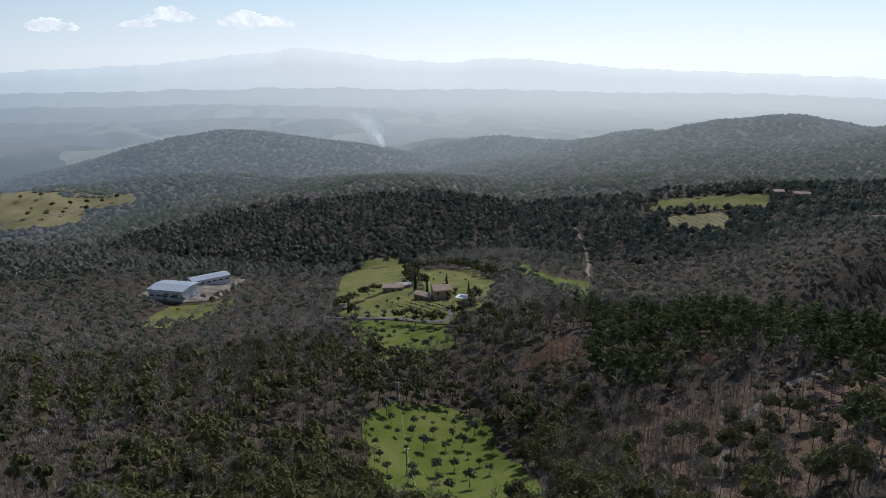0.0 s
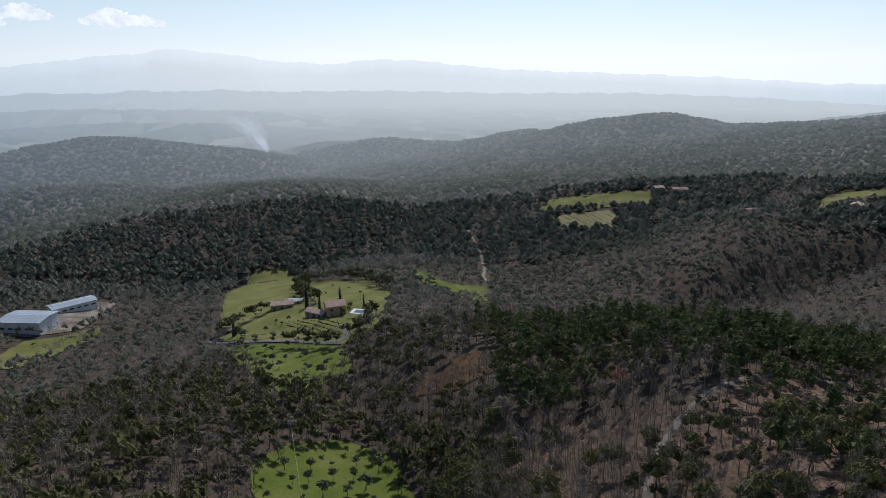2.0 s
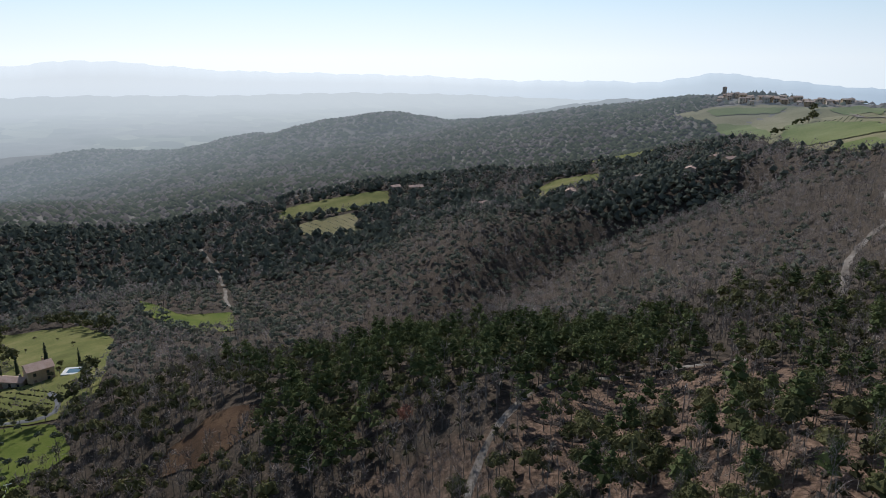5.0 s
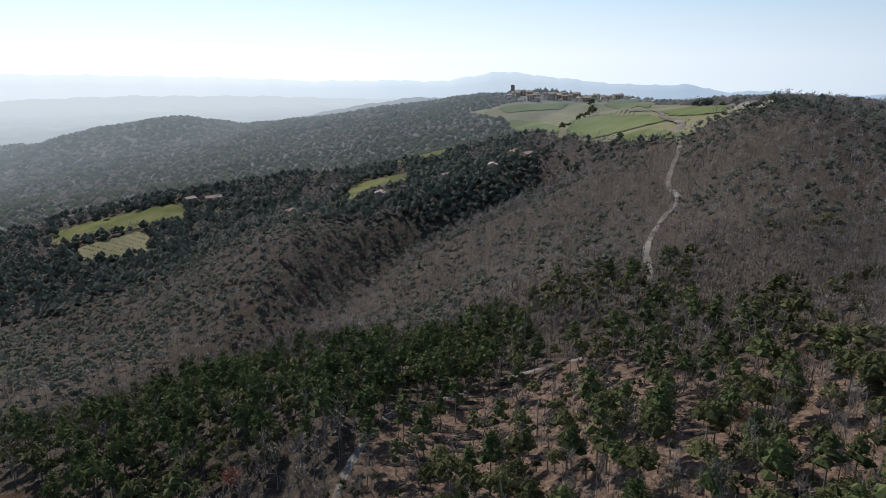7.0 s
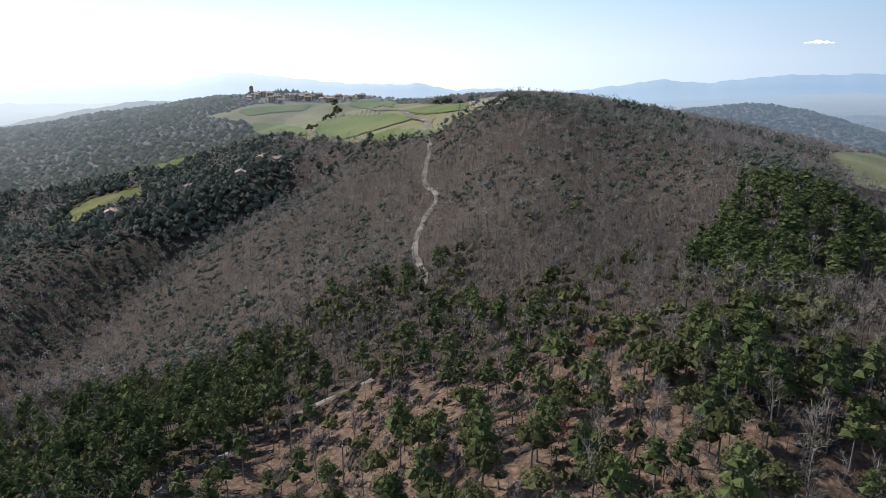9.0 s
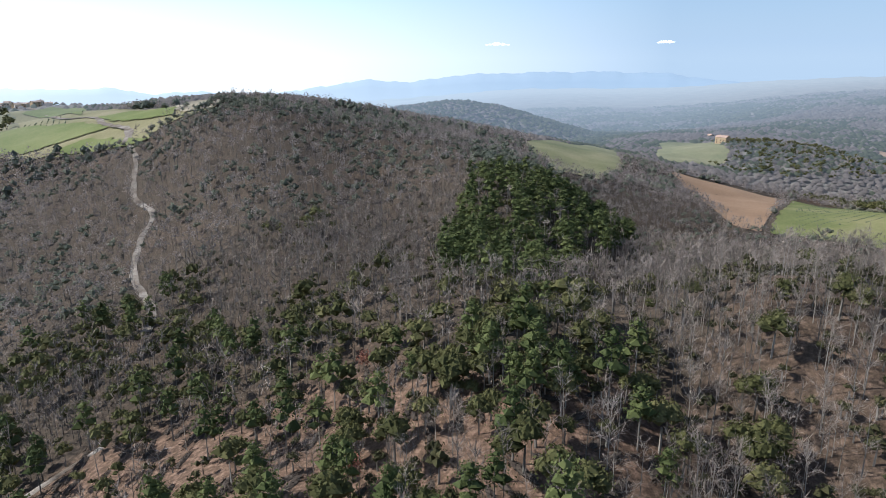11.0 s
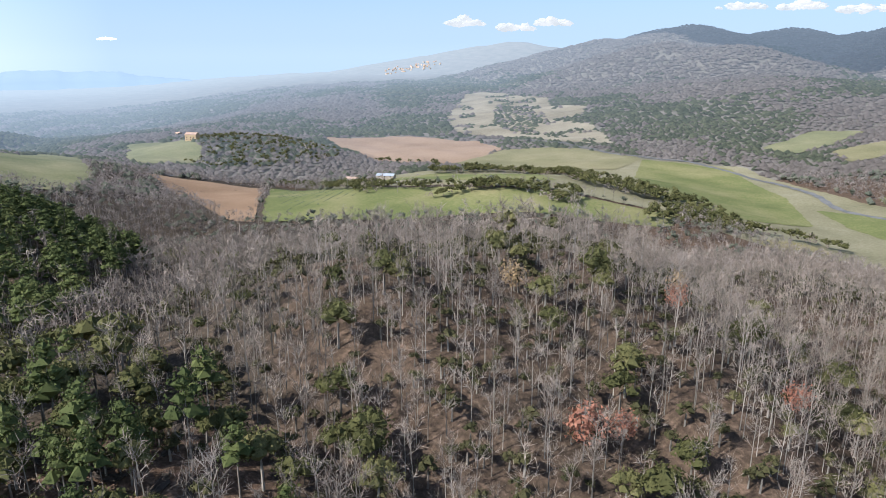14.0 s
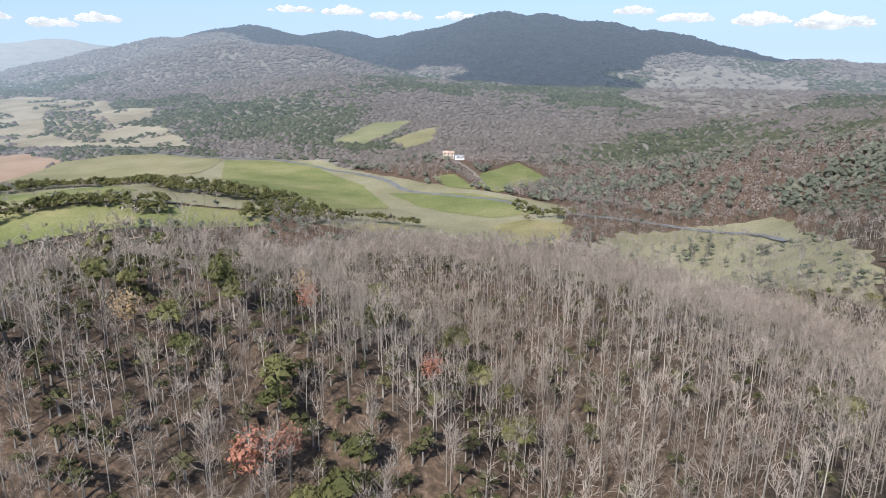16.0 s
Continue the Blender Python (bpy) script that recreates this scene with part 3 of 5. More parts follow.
field("hill_field", "bright green field at the wood's edge", M_FAR_GREEN, [(518, 324), (525, 311), (524, 296), (486, 260), (452, 228), (459, 241), (483, 276)], 1.2, 3.0)
field("summit_field", "pale green field on the ridge top", M_FAR_GREEN, [(624, 330), (603, 295), (522, 233), (495, 228), (518, 257), (554, 290)], 1.2, 3.0)
field("west_village_field", "light green terraced field beside the village", M_FAR_GREEN, [(739, 599), (780, 574), (810, 539), (781, 530), (740, 555), (721, 577)], 1.2, 3.0)
field("village_paddock", "light green paddock under the village walls", M_FAR_GREEN, [(788, 477), (827, 462), (815, 421), (669, 362), (775, 454)], 1.2, 3.0)
field("brown_hilltop", "dry brown grass on the hill top", M_FAR_DRY, [(518, 234), (710, 284), (721, 255), (706, 235), (467, 193), (477, 214)], 1.2, 3.0)
field("ploughed_field", "brown ploughed field behind the woods", M_PLOUGH, [(690, -186), (622, -271), (425, -138), (442, -128), (547, -150)], 0.6)
field("striped_field", "green field with faint planted rows", M_WHEAT, [(618, -274), (520, -276), (417, -265), (345, -288), (287, -316), (240, -345), (232, -318), (271, -284), (335, -238), (423, -142)], 0.6)
field("brown_field", "wide brown field in the valley", M_FAR_PLOUGH, [(921, -571), (864, -660), (700, -683), (620, -640), (601, -505), (713, -482)], 0.8)
field("fallow_field", "wide pale fallow field beside a road", M_FAR_PALE, [(605, -515), (618, -640), (528, -676), (427, -656), (405, -560), (480, -530)], 0.8)
field("crop_field", "wide smooth green crop field", M_WHEAT, [(422, -648), (320, -648), (232, -540), (178, -432), (225, -385), (270, -400), (360, -510)], 0.7)
field("hedged_meadow", "light green meadow between hedges", M_WHEAT, [(543, -440), (477, -465), (330, -335), (362, -302), (400, -292), (560, -350)], 0.7)
field("knoll_meadow", "light green meadow by the wooded knoll", M_FAR_WHEAT, [(1010, -300), (965, -350), (834, -321), (784, -287), (792, -239), (822, -220)], 0.8)
field("saddle_meadow", "light green meadow behind the wooded saddle", M_FAR_WHEAT, [(640, -122), (520, -68), (505, -25), (700, -40), (900, -160), (860, -185)], 0.8)
field("far_pasture", "wide tan dry pasture on the far slope", M_FAR_DRY, [(1140, -1154), (1116, -1217), (994, -1158), (873, -1104), (800, -1010), (760, -1005), (719, -1003), (684, -937), (690, -850), (611, -847), (500, -722), (560, -705), (640, -722), (773, -721), (930, -860)], 1.3, 5.0)
FAR_PASTURE = OPEN_LAND[-1]
field("track_meadow", "light green meadow below a farm track", M_WHEAT, [(196, -498), (112, -482), (50, -402), (95, -392), (158, -440)], 0.6)
field("valley_clearing", "pale gravelly clearing beside the valley road", M_DRY, [(-62, -412), (-97, -410), (-104, -385), (-90, -330), (-76, -340), (-74, -370)], 0.7, 3.0)
SCRUB = [(31, -323), (6, -375), (-58, -419), (-99, -370), (-91, -268), (-85, -220), (-64, -169), (-56, -203), (-41, -268), (-3, -299), (26, -300)]
field("valley_scrubland", "pale scrubby grassland beside the valley road", M_DRY, SCRUB, 0.3, 5.0, False)
field("round_field", "small tan-green round field among woods", M_PALE, [(93, -372), (71, -382), (38, -360), (44, -312), (68, -294)], 0.6)
field("corner_field", "small pale field at the wood's edge", M_PALE, [(189, -330), (162, -358), (146, -352), (152, -312)], 0.6)
field("slope_pasture", "yellow-green pasture on the mountain's foot", M_FAR_WHEAT, [(329, -762), (300, -860), (246, -870), (260, -786), (284, -735)], 0.9)
field("slope_glade", "yellow-green glade on the mountain's foot", M_FAR_PALE, [(252, -754), (204, -836), (196, -750), (222, -704)], 0.9)
field("farm_pasture", "pale green pasture near the lone farmhouse", M_WHEAT, [(120, -567), (87, -650), (50, -570), (98, -484), (118, -515)], 0.8)
field("farm_green", "green plot below the lone farmhouse", M_WHEAT, [(166, -553), (144, -560), (116, -498), (144, -507)], 0.8)

lane("road_gravel_track", "pale gravel forest track", M_TRACK, [(48, 96), (53, 112), (60, 127), (66, 136), (78, 146), (89, 153), (111, 164), (132, 163), (151, 159), (166, 146)], 1.7, 0.22, 0.0)
lane("road_ridge_track", "pale stony track that climbs the wooded ridge", M_TRACK, [(226, 158), (246, 163), (293, 186), (331, 196), (352, 197), (378, 214), (403, 223), (436, 233), (470, 250)], 2.8, 0.5, 0.0)
lane("road_farm_lane", "grey lane past the olive grove", M_ROAD, [(-62, 338), (-53, 328), (-23, 308), (-1, 294), (4, 303), (2, 318)], 2.6, 0.55, 0.5)
lane("road_firebreak", "pale firebreak up the wooded slope", M_TRACK, [(124, 622), (122, 567), (116, 517), (105, 470), (103, 446)], 2.4, 0.5, 1.5)
lane("road_valley", "grey country road along the valley", M_ROAD, [(1000, -560), (780, -690), (600, -705), (471, -670), (354, -655), (235, -580), (179, -504), (105, -459), (43, -402), (-14, -414), (-74, -388), (-85, -330)], 6.0, 0.8, 3.0)
lane("road_hill_lane", "pale lane along the bushy hillside pasture", M_TRACK, [(-500, 742), (-474, 770), (-448, 792), (-425, 815), (-398, 845)], 3.0, 0.8, 1.0)
lane("road_farm_drive", "pale drive up to the lone farmhouse", M_TRACK, [(160, -640), (141, -604), (124, -560), (110, -512)], 4.0, 0.9, 2.0)
lane("road_village", "pale road up to the village", M_TRACK, [(470, 250), (505, 262), (560, 300), (620, 330), (680, 390), (760, 430), (840, 500)], 5.0, 1.0, 2.0)


# ---- woods ----
rng = np.random.default_rng(7)


def sliver(start, end, width):
    """A twig: one long thin triangle."""
    way = end - start
    side = np.cross(way, rng.normal(size=3))
    side = side / (np.linalg.norm(side) + 1e-9) * width / 2
    return [start - side, start + side, end]


def spike(start, end, width, sides=3):
    """A tapered limb with a pointed end."""
    way = (end - start) / (np.linalg.norm(end - start) + 1e-9)
    a = np.cross(way, (0.31, 0.77, 0.55))
    a = a / np.linalg.norm(a)
    b = np.cross(way, a)
    rim = [start + (a * math.cos(k * 2 * math.pi / sides) + b * math.sin(k * 2 * math.pi / sides)) * width / 2 for k in range(sides)]
    out = []
    for k in range(sides):
        out += [rim[k], rim[(k + 1) % sides], end]
    return out


def tube(points, widths, sides):
    """A bent, tapered stem."""
    out, rims = [], []
    for p, w in zip(points, widths):
        rims.append([p + np.array((math.cos(k * 2 * math.pi / sides), math.sin(k * 2 * math.pi / sides), 0)) * w / 2 for k in range(sides)])
    for lo, hi in zip(rims, rims[1:]):
        for k in range(sides):
            q = (k + 1) % sides
            out += [lo[k], lo[q], hi[q], lo[k], hi[q], hi[k]]
    return out


def dome(radius, low, high, sides=5):
    """A lumpy core of a crown."""
    c = np.array((rng.uniform(-0.15, 0.15) * radius, rng.uniform(-0.15, 0.15) * radius, high))
    turn = rng.uniform(0, 6.3)
    rims = []
    for z, r in ((low, 0.8), (low + (high - low) * 0.55, 1.0)):
        rims.append([np.array((math.cos(turn + k * 6.2832 / sides) * radius * r * rng.uniform(0.8, 1.15), math.sin(turn + k * 6.2832 / sides) * radius * r * rng.uniform(0.8, 1.15), z + rng.uniform(-0.1, 0.1) * (high - low))) for k in range(sides)])
    out = []
    for k in range(sides):
        q = (k + 1) % sides
        out += [rims[0][k], rims[0][q], rims[1][q], rims[0][k], rims[1][q], rims[1][k], rims[1][k], rims[1][q], c]
    return out


def lobe(centre, radius, squash=0.85):
    """One uneven lump of a crown: a rough ball of few faces."""
    turn = rng.uniform(0, 6.3)
    rim = [centre + np.array((math.cos(turn + k * 1.5708), math.sin(turn + k * 1.5708), rng.uniform(-0.2, 0.3))) * radius * rng.uniform(0.84, 1.14) for k in range(4)]
    top, foot = centre + np.array((0, 0, radius * squash)), centre - np.array((0, 0, radius * squash * 0.85))
    out = []
    for k in range(4):
        q = (k + 1) % 4
        out += [rim[k], rim[q], top, rim[q], rim[k], foot]
    return out


def tufts(centre, radius, count, size, squash=0.85, loose=0.4):
    """Leaf clumps on one lump of a crown, turned outwards."""
    out = []
    for _ in range(count):
        d = rng.normal(size=3)
        d[2] = abs(d[2]) * 1.1 - 0.25
        d /= np.linalg.norm(d)
        p = centre + d * radius * (1, 1, squash) * rng.uniform(0.8, 1.12)
        n = d + rng.normal(size=3) * loose
        n /= np.linalg.norm(n)
        a = np.cross(n, rng.normal(size=3))
        a /= np.linalg.norm(a)
        b = np.cross(n, a)
        s = size * rng.uniform(0.6, 1.4)
        out += [p + a * s * 0.6, p - a * s * 0.35 + b * s * 0.5, p - a * s * 0.35 - b * s * 0.5]
    return out


def lobed_crown(radius, low, high, lobes, count, size, core=0.8):
    """A rounded crown that is built up of several lumps, like a cauliflower."""
    out = []
    tall = high - low
    for k in range(lobes):
        f = (k + 0.5) / lobes
        a, q = k * 2.4 + rng.uniform(-0.4, 0.4), radius * 0.66 * math.sqrt(f) * rng.uniform(0.8, 1.1)
        r = radius * rng.uniform(0.40, 0.56) * (1.15 if lobes < 5 else 1.0)
        top = high - tall * 0.55 * (q / radius) ** 1.6 * rng.uniform(0.7, 1.4)
        c = np.array((math.cos(a) * q, math.sin(a) * q, max(low + 0.6 * r, top - r * 0.8)))
        out += lobe(c, r * core) + tufts(c, r, count, size, 0.85, 0.65)
    return out


def leaves(count, size, radius, low, high, flat=0.0, lobes=5):
    """Leaf clumps on an uneven crown."""
    out = []
    way = rng.normal(size=(lobes, 3))
    way[:, 2] = np.abs(way[:, 2]) * 0.7
    way /= np.linalg.norm(way, axis=1)[:, None]
    mid = np.array((0, 0, (low + high) / 2))
    half = np.array((radius, radius, (high - low) / 2))
    for _ in range(count):
        d = rng.normal(size=3)
        d[2] = d[2] * 0.8 + 0.25
        d /= np.linalg.norm(d)
        far = 0.72 + 0.34 * max(0.0, float((way @ d).max()) - 0.3) * 1.5 + rng.normal() * 0.15
        p = mid + d * half * far
        n = d + rng.normal(size=3) * 0.55
        n[2] += flat
        n /= np.linalg.norm(n)
        a = np.cross(n, rng.normal(size=3))
        a /= np.linalg.norm(a)
        b = np.cross(n, a)
        s = size * rng.uniform(0.6, 1.4)
        out += [p + a * s * 0.6, p - a * s * 0.35 + b * s * 0.5, p - a * s * 0.35 - b * s * 0.5]
    return out


def bare_tree(level, h):
    """Slim trunk and bare, narrow crown of fine twigs."""
    lean = rng.normal(size=2) * 0.035 * h
    top = np.array((lean[0], lean[1], h * 0.9))
    stem = lambda k: np.array((lean[0] * k * k, lean[1] * k * k, h * 0.9 * k))
    base = np.array((0, 0, -0.6))
    if level == 0:
        trunk = tube([base, stem(0.35), stem(0.7), top], [0.18, 0.13, 0.075, 0.02], 3)
    elif level == 1:
        trunk = spike(base, top, 0.2)
    else:
        trunk = sliver(base, top, 0.22) if level == 2 else []
    limbs, twigs, wide, long = ((14, 125, 0.055, 1.25), (6, 56, 0.12, 1.5), (0, 8, 0.16, 1.9), (0, 9, 0.6, 3.5))[level]
    crown, tips = [], []
    for k in range(limbs):
        z = rng.uniform(0.32, 0.92)
        a = rng.uniform(0, 6.3)
        out = rng.uniform(0.10, 0.24) * h * (1.2 - z * 0.7)
        s = stem(z)
        e = s + np.array((math.cos(a) * out, math.sin(a) * out, rng.uniform(0.10, 0.22) * h))
        crown += spike(s, e, 0.055 if level == 0 else 0.085)
        tips.append((s, e))
    tips.append((stem(0.6), top))
    for k in range(twigs):
        s, e = tips[rng.integers(len(tips))] if level < 2 else (stem(0.45), top)
        p = s + (e - s) * rng.uniform(0.3, 1.0)
        d = (e - s) / np.linalg.norm(e - s) * 0.6 + rng.normal(size=3) * 0.6
        d[2] += 0.35
        d /= np.linalg.norm(d)
        crown += sliver(p, p + d * long * rng.uniform(0.6, 1.3), wide)
    if level == 2:
        c = np.array((lean[0] * 0.5, lean[1] * 0.5, h * 0.66))
        crown += tufts(c, h * 0.19, 14, 0.55, 1.3, 1.0) + tufts(c, h * 0.11, 9, 0.6, 1.5, 1.0)
    return {"trunk": (trunk, M_BARK), "crown": (crown, M_TWIG)}


def leafy_tree(level, h, leaf=None, spread=0.40, foot=0.16):
    """A broad evergreen crown of several lumps on a short trunk."""
    r = h * spread
    lobes, count, size = ((9, 42, 0.30), (6, 18, 0.44), (3, 11, 0.66), (2, 3, 1.3))[level]
    if leaf is M_SHRUB:
        lobes, count, size = ((5, 22, 0.29), (3, 11, 0.46), (2, 4, 0.8), (2, 3, 1.2))[level]
    crown = lobed_crown(r, h * foot, h, lobes, count, size * min(1.25, max(0.8, h / 6.5)))
    trunk = tube([np.array((0, 0, -0.6)), np.array((0.1, 0, h * 0.5))], [0.4, 0.25], 4) if level == 0 else (spike(np.array((0, 0, -0.6)), np.array((0.1, 0, h * 0.5)), 0.5) if level == 1 else [])
    return {"trunk": (trunk, M_BARK), "crown": (crown, leaf or M_OAK)}


def pine_tree(level, h):
    """A pine: a straight trunk under a rounded, tiered crown of needle tufts."""
    tiers, count, size = ((9, 42, 0.29), (7, 20, 0.40), (3, 9, 0.75), (2, 3, 1.3))[level]
    crown = []
    for k in range(tiers):
        f = k / max(1, tiers - 1)
        a, q = k * 2.4, h * 0.10 * (1.25 - f)
        r = h * (0.185 - 0.085 * f) * rng.uniform(0.85, 1.15) * (1.25 if level > 1 else 1.0)
        c = np.array((math.cos(a) * q, math.sin(a) * q, h * (0.52 + 0.42 * f)))
        crown += lobe(c, r * 0.7, 0.7) + tufts(c, r, count, size, 0.75, 0.65)
    trunk = tube([np.array((0, 0, -0.6)), np.array((0, 0, h * 0.9))], [0.32, 0.08], 4) if level == 0 else (spike(np.array((0, 0, -0.6)), np.array((0, 0, h * 0.9)), 0.34) if level == 1 else [])
    return {"trunk": (trunk, M_BARK), "crown": (crown, M_PINE)}


def solid(shape):
    """Welds the corners of a crown, so that it can be shaded smoothly."""
    return {k: (p, m, True) for k, (p, m) in shape.items()}


def far_clump(r, h, sides, mat):
    """A far tree: a low rounded cap."""
    rim = [np.array((math.cos(k * 6.2832 / sides) * r * rng.uniform(0.75, 1.2), math.sin(k * 6.2832 / sides) * r * rng.uniform(0.75, 1.2), h * rng.uniform(0.0, 0.35))) for k in range(sides)]
    out, turn = [], rng.uniform(0, 1)
    if sides < 6:
        top = np.array((rng.uniform(-0.4, 0.4) * r, rng.uniform(-0.4, 0.4) * r, h))
        for k in range(sides):
            out += [rim[k], rim[(k + 1) % sides], top]
        return {"trunk": ([], M_BARK), "crown": (out, mat)}
    top = [np.array((math.cos(turn + k * 2.0944) * r * 0.5, math.sin(turn + k * 2.0944) * r * 0.5, h * rng.uniform(0.75, 1.05))) for k in range(3)]
    out += top
    for k in range(3):
        a, b, c = rim[2 * k], rim[2 * k + 1], rim[(2 * k + 2) % 6]
        out += [a, b, top[k], b, top[(k + 1) % 3], top[k], b, c, top[(k + 1) % 3]]
    return {"trunk": ([], M_BARK), "crown": (out, mat)}


def hill_tree(r, h, mat, airy):
    """A tree of the farther hills: one or two lumps under loose clumps of leaves or twigs."""
    c = np.array((0, 0, h - r * 0.85))
    side = np.array((rng.uniform(-0.5, 0.5) * r, rng.uniform(-0.5, 0.5) * r, h - r * 1.15))
    if airy:
        out = tufts(c, r * 0.85, 11, 0.95, 1.1, 1.0) + tufts(np.array((0, 0, h * 0.4)), r * 0.55, 6, 1.2, 1.2, 1.0)
    else:
        out = lobe(c, r * 0.9) + lobe(side, r * 0.75) + tufts(c, r * 0.95, 4, 1.2)
    return {"trunk": ([], M_BARK), "crown": (out, mat)}


def wood_kinds(level):
    """Six trees of each kind, for near (0) to far (3) woods."""
    made = {}
    made["bare"] = [bare_tree(level, 10.2 * rng.uniform(0.8, 1.15)) for _ in range(9)]
    if level == 3:
        for kind_name, mat in (("bare", M_TWIG), ("oak", M_OAK), ("pine", M_OAK), ("shrub", M_OAK)):
            made[kind_name] = [hill_tree(rng.uniform(3.0, 3.9), rng.uniform(5.5, 8.0), mat, kind_name == "bare") for _ in range(8)]
        return made
    made["oak"] = [leafy_tree(level, 6.6 * rng.uniform(0.75, 1.25)) for _ in range(7)]
    made["pine"] = [pine_tree(level, 10 * rng.uniform(0.8, 1.2)) for _ in range(6)]
    made["shrub"] = [leafy_tree(level, 3.6 * rng.uniform(0.7, 1.3), M_SHRUB, 0.42, 0.08) for _ in range(5)]
    return made


def lump_noise(x, y, size, seed):
    """Smooth patches over the plan, from -1 to 1."""
    s = seed * 12.9
    return (np.sin(x / size + s) * np.sin(y / size * 1.13 + 1.7 * s) + 0.7 * np.sin((x + 0.8 * y) / size * 1.9 + 2.3 * s) * np.sin((y - 0.6 * x) / size * 1.7 + s) + 0.5 * np.sin(x / size * 3.7 + 3 * s) * np.sin(y / size * 3.3 + s)) / 1.6


RUST = [(93, 14), (90, 9), (98, -23), (75, -15), (122, 91), (161, 91), (73, 172)]
TAN = [(121, -6), (105, -39)]
PINE_BLOCK = [(331, 51), (333, 36), (318, 14), (292, 0), (263, -2), (231, 19), (211, 34), (183, 49), (176, 65), (196, 73), (230, 73), (256, 64), (281, 57)]


def wood_kind(x, y):
    """The kind of wood at places of the plan: 0 bare, 1 oak, 2 pine, 3 shrub, -1 none."""
    dx, dy = x - CENTRE_X, y - CENTRE_Y
    r, az = np.hypot(dx, dy), (np.degrees(np.arctan2(dx, dy)) + 90) % 360 - 90
    k = rng.random(x.shape) + 0.34 * lump_noise(x, y, 17, 1) + 0.26 * lump_noise(x, y, 55, 2)
    kind = np.where(k < 0.6, 0, 1)
    kind = np.where((az < 0) & (r < 330), np.where(k < 0.48, 0, 1), kind)
    kind = np.where((az < 38) & (r >= 330), np.where(k < 0.3, 0, 1), kind)
    kind = np.where((az >= 0) & (az < 38) & (r < 130), np.where(k < 0.8, 0, np.where(k < 0.95, 3, 1)), kind)
    kind = np.where((az >= 2) & (az < 46) & (r >= 130) & (r < 235), np.where(k < 0.14, 0, np.where(k < 0.55, 1, 2)), kind)
    kind = np.where((az >= 38) & (az < 52) & (r >= 235), np.where(k < 0.22, 0, 1), kind)
    rim = np.interp(az, (10, 25, 34, 40, 47, 53, 60), (265, 290, 372, 430, 475, 510, 560))
    kind = np.where((az >= 12) & (az < 62) & (r >= 215) & (r < rim), np.where(k < 0.74, 0, np.where(k < 1.1, 1, 2)), kind)
    kind = np.where((az >= 62) & (az < 100) & (r >= 110), np.where(k < 0.8, 0, 1), kind)
    kind = np.where((az >= 64) & (az < 86) & (r >= 400) & (r < 640), np.where(k < 0.3, 0, 1), kind)
    kind = np.where((az >= 62) & (r < 230), np.where(k < 0.93, 0, np.where(k < 1.15, 3, 1)), kind)
    kind = np.where((az >= 46) & (az < 86) & (r >= 105) & (r < 185), np.where(k < 0.34 + (r - 105) / 260, 0, np.where(k < 1.0, 1, 2)), kind)
    kind = np.where((az >= 100) & (r >= 230), np.where(k + 0.3 * lump_noise(x, y, 170, 3) < 0.78, 0, 1), kind)
    kind = np.where((az >= 145) & (r >= 230) & (r < 560), np.where(k < 0.8, 0, 1), kind)
    hills = (az >= 100) & (r >= 700)
    green = 0.6 * lump_noise(x, y, 210, 3) + 0.25 * lump_noise(x, y, 47, 6) + 0.3 * (k - 0.5) - 0.6 * np.clip((height(x, y) - 70) / 110, 0, 1)
    kind = np.where(hills, np.where(green > -0.06, 1, 0), kind)
    copse = inside(x, y, [(913, -989), (849, -1004), (712, -856), (632, -742), (689, -741), (789, -821)]) | (inside(x, y, FAR_PASTURE) & (lump_noise(x, y, 33, 7) > 0.42))
    kind = np.where(inside(x, y, PINE_BLOCK), np.where(k < 0.12, 0, np.where(k < 0.2, 1, 2)), kind)
    cleared = inside(x, y, CLEARING)
    q = rng.random(x.shape)
    kind = np.where(cleared, np.where(q < 0.50, -1, np.where(q < 0.64, 0, np.where(q < 0.78, 1, np.where(q < 0.84, 2, 3)))), kind)
    thicket = (np.hypot(x - 116, y - 2) < 58) & ~cleared & (kind == 0)
    kind = np.where(thicket & (q + 0.14 * lump_noise(x, y, 9, 4) < 0.03), 1, np.where(thicket & (q < 0.3), 3, kind))
    for grove_edge in EVERGREENS:
        kind = np.where(inside(x, y, grove_edge) & (q < 0.5) & (k > 0.1), np.where(k > 1.0, 2, 1), kind)
    for rx, ry in RUST + TAN:
        kind = np.where(np.hypot(x - rx, y - ry) < 2.6, -1, kind)
    slope = (az >= 4) & (az < 40) & (r < 120) & ~cleared
    kind = np.where(slope & (q < 0.3), -1, kind)
    for hx, hy, hr in ((163, -646, 16), (898, -340, 13), (141, -604, 9)):
        kind = np.where(np.hypot(x - hx, y - hy) < hr, -1, kind)
    town = (np.hypot(x - 12, y - 62) > 900) & (np.hypot(x - 12, y - 62) < 1120) & (az > 52.5) & (az < 65)
    kind = np.where(town & (q < 0.8), -1, kind)
    pale_slope = inside(x, y, [(-68, -1273), (-241, -1994), (-496, -2159), (-658, -2007), (-330, -1000), (-215, -880), (-132, -975)])
    kind = np.where(pale_slope & (q < 0.7), -1, np.where(pale_slope, 0, kind))
    kind = np.where(inside(x, y, SCRUB) & (q < 0.42), -1, kind)
    grove = (x < -110) & (y < -250) & (y > -480)
    kind = np.where(grove & (kind >= 0), np.where(k < 0.3, 0, 1), kind)
    kind = np.where((np.hypot((x - 1516) / 420, (y + 20) / 300) < 1) & (k > 0.1), 1, kind)
    knoll = np.hypot(x - 840, y + 370) < 130
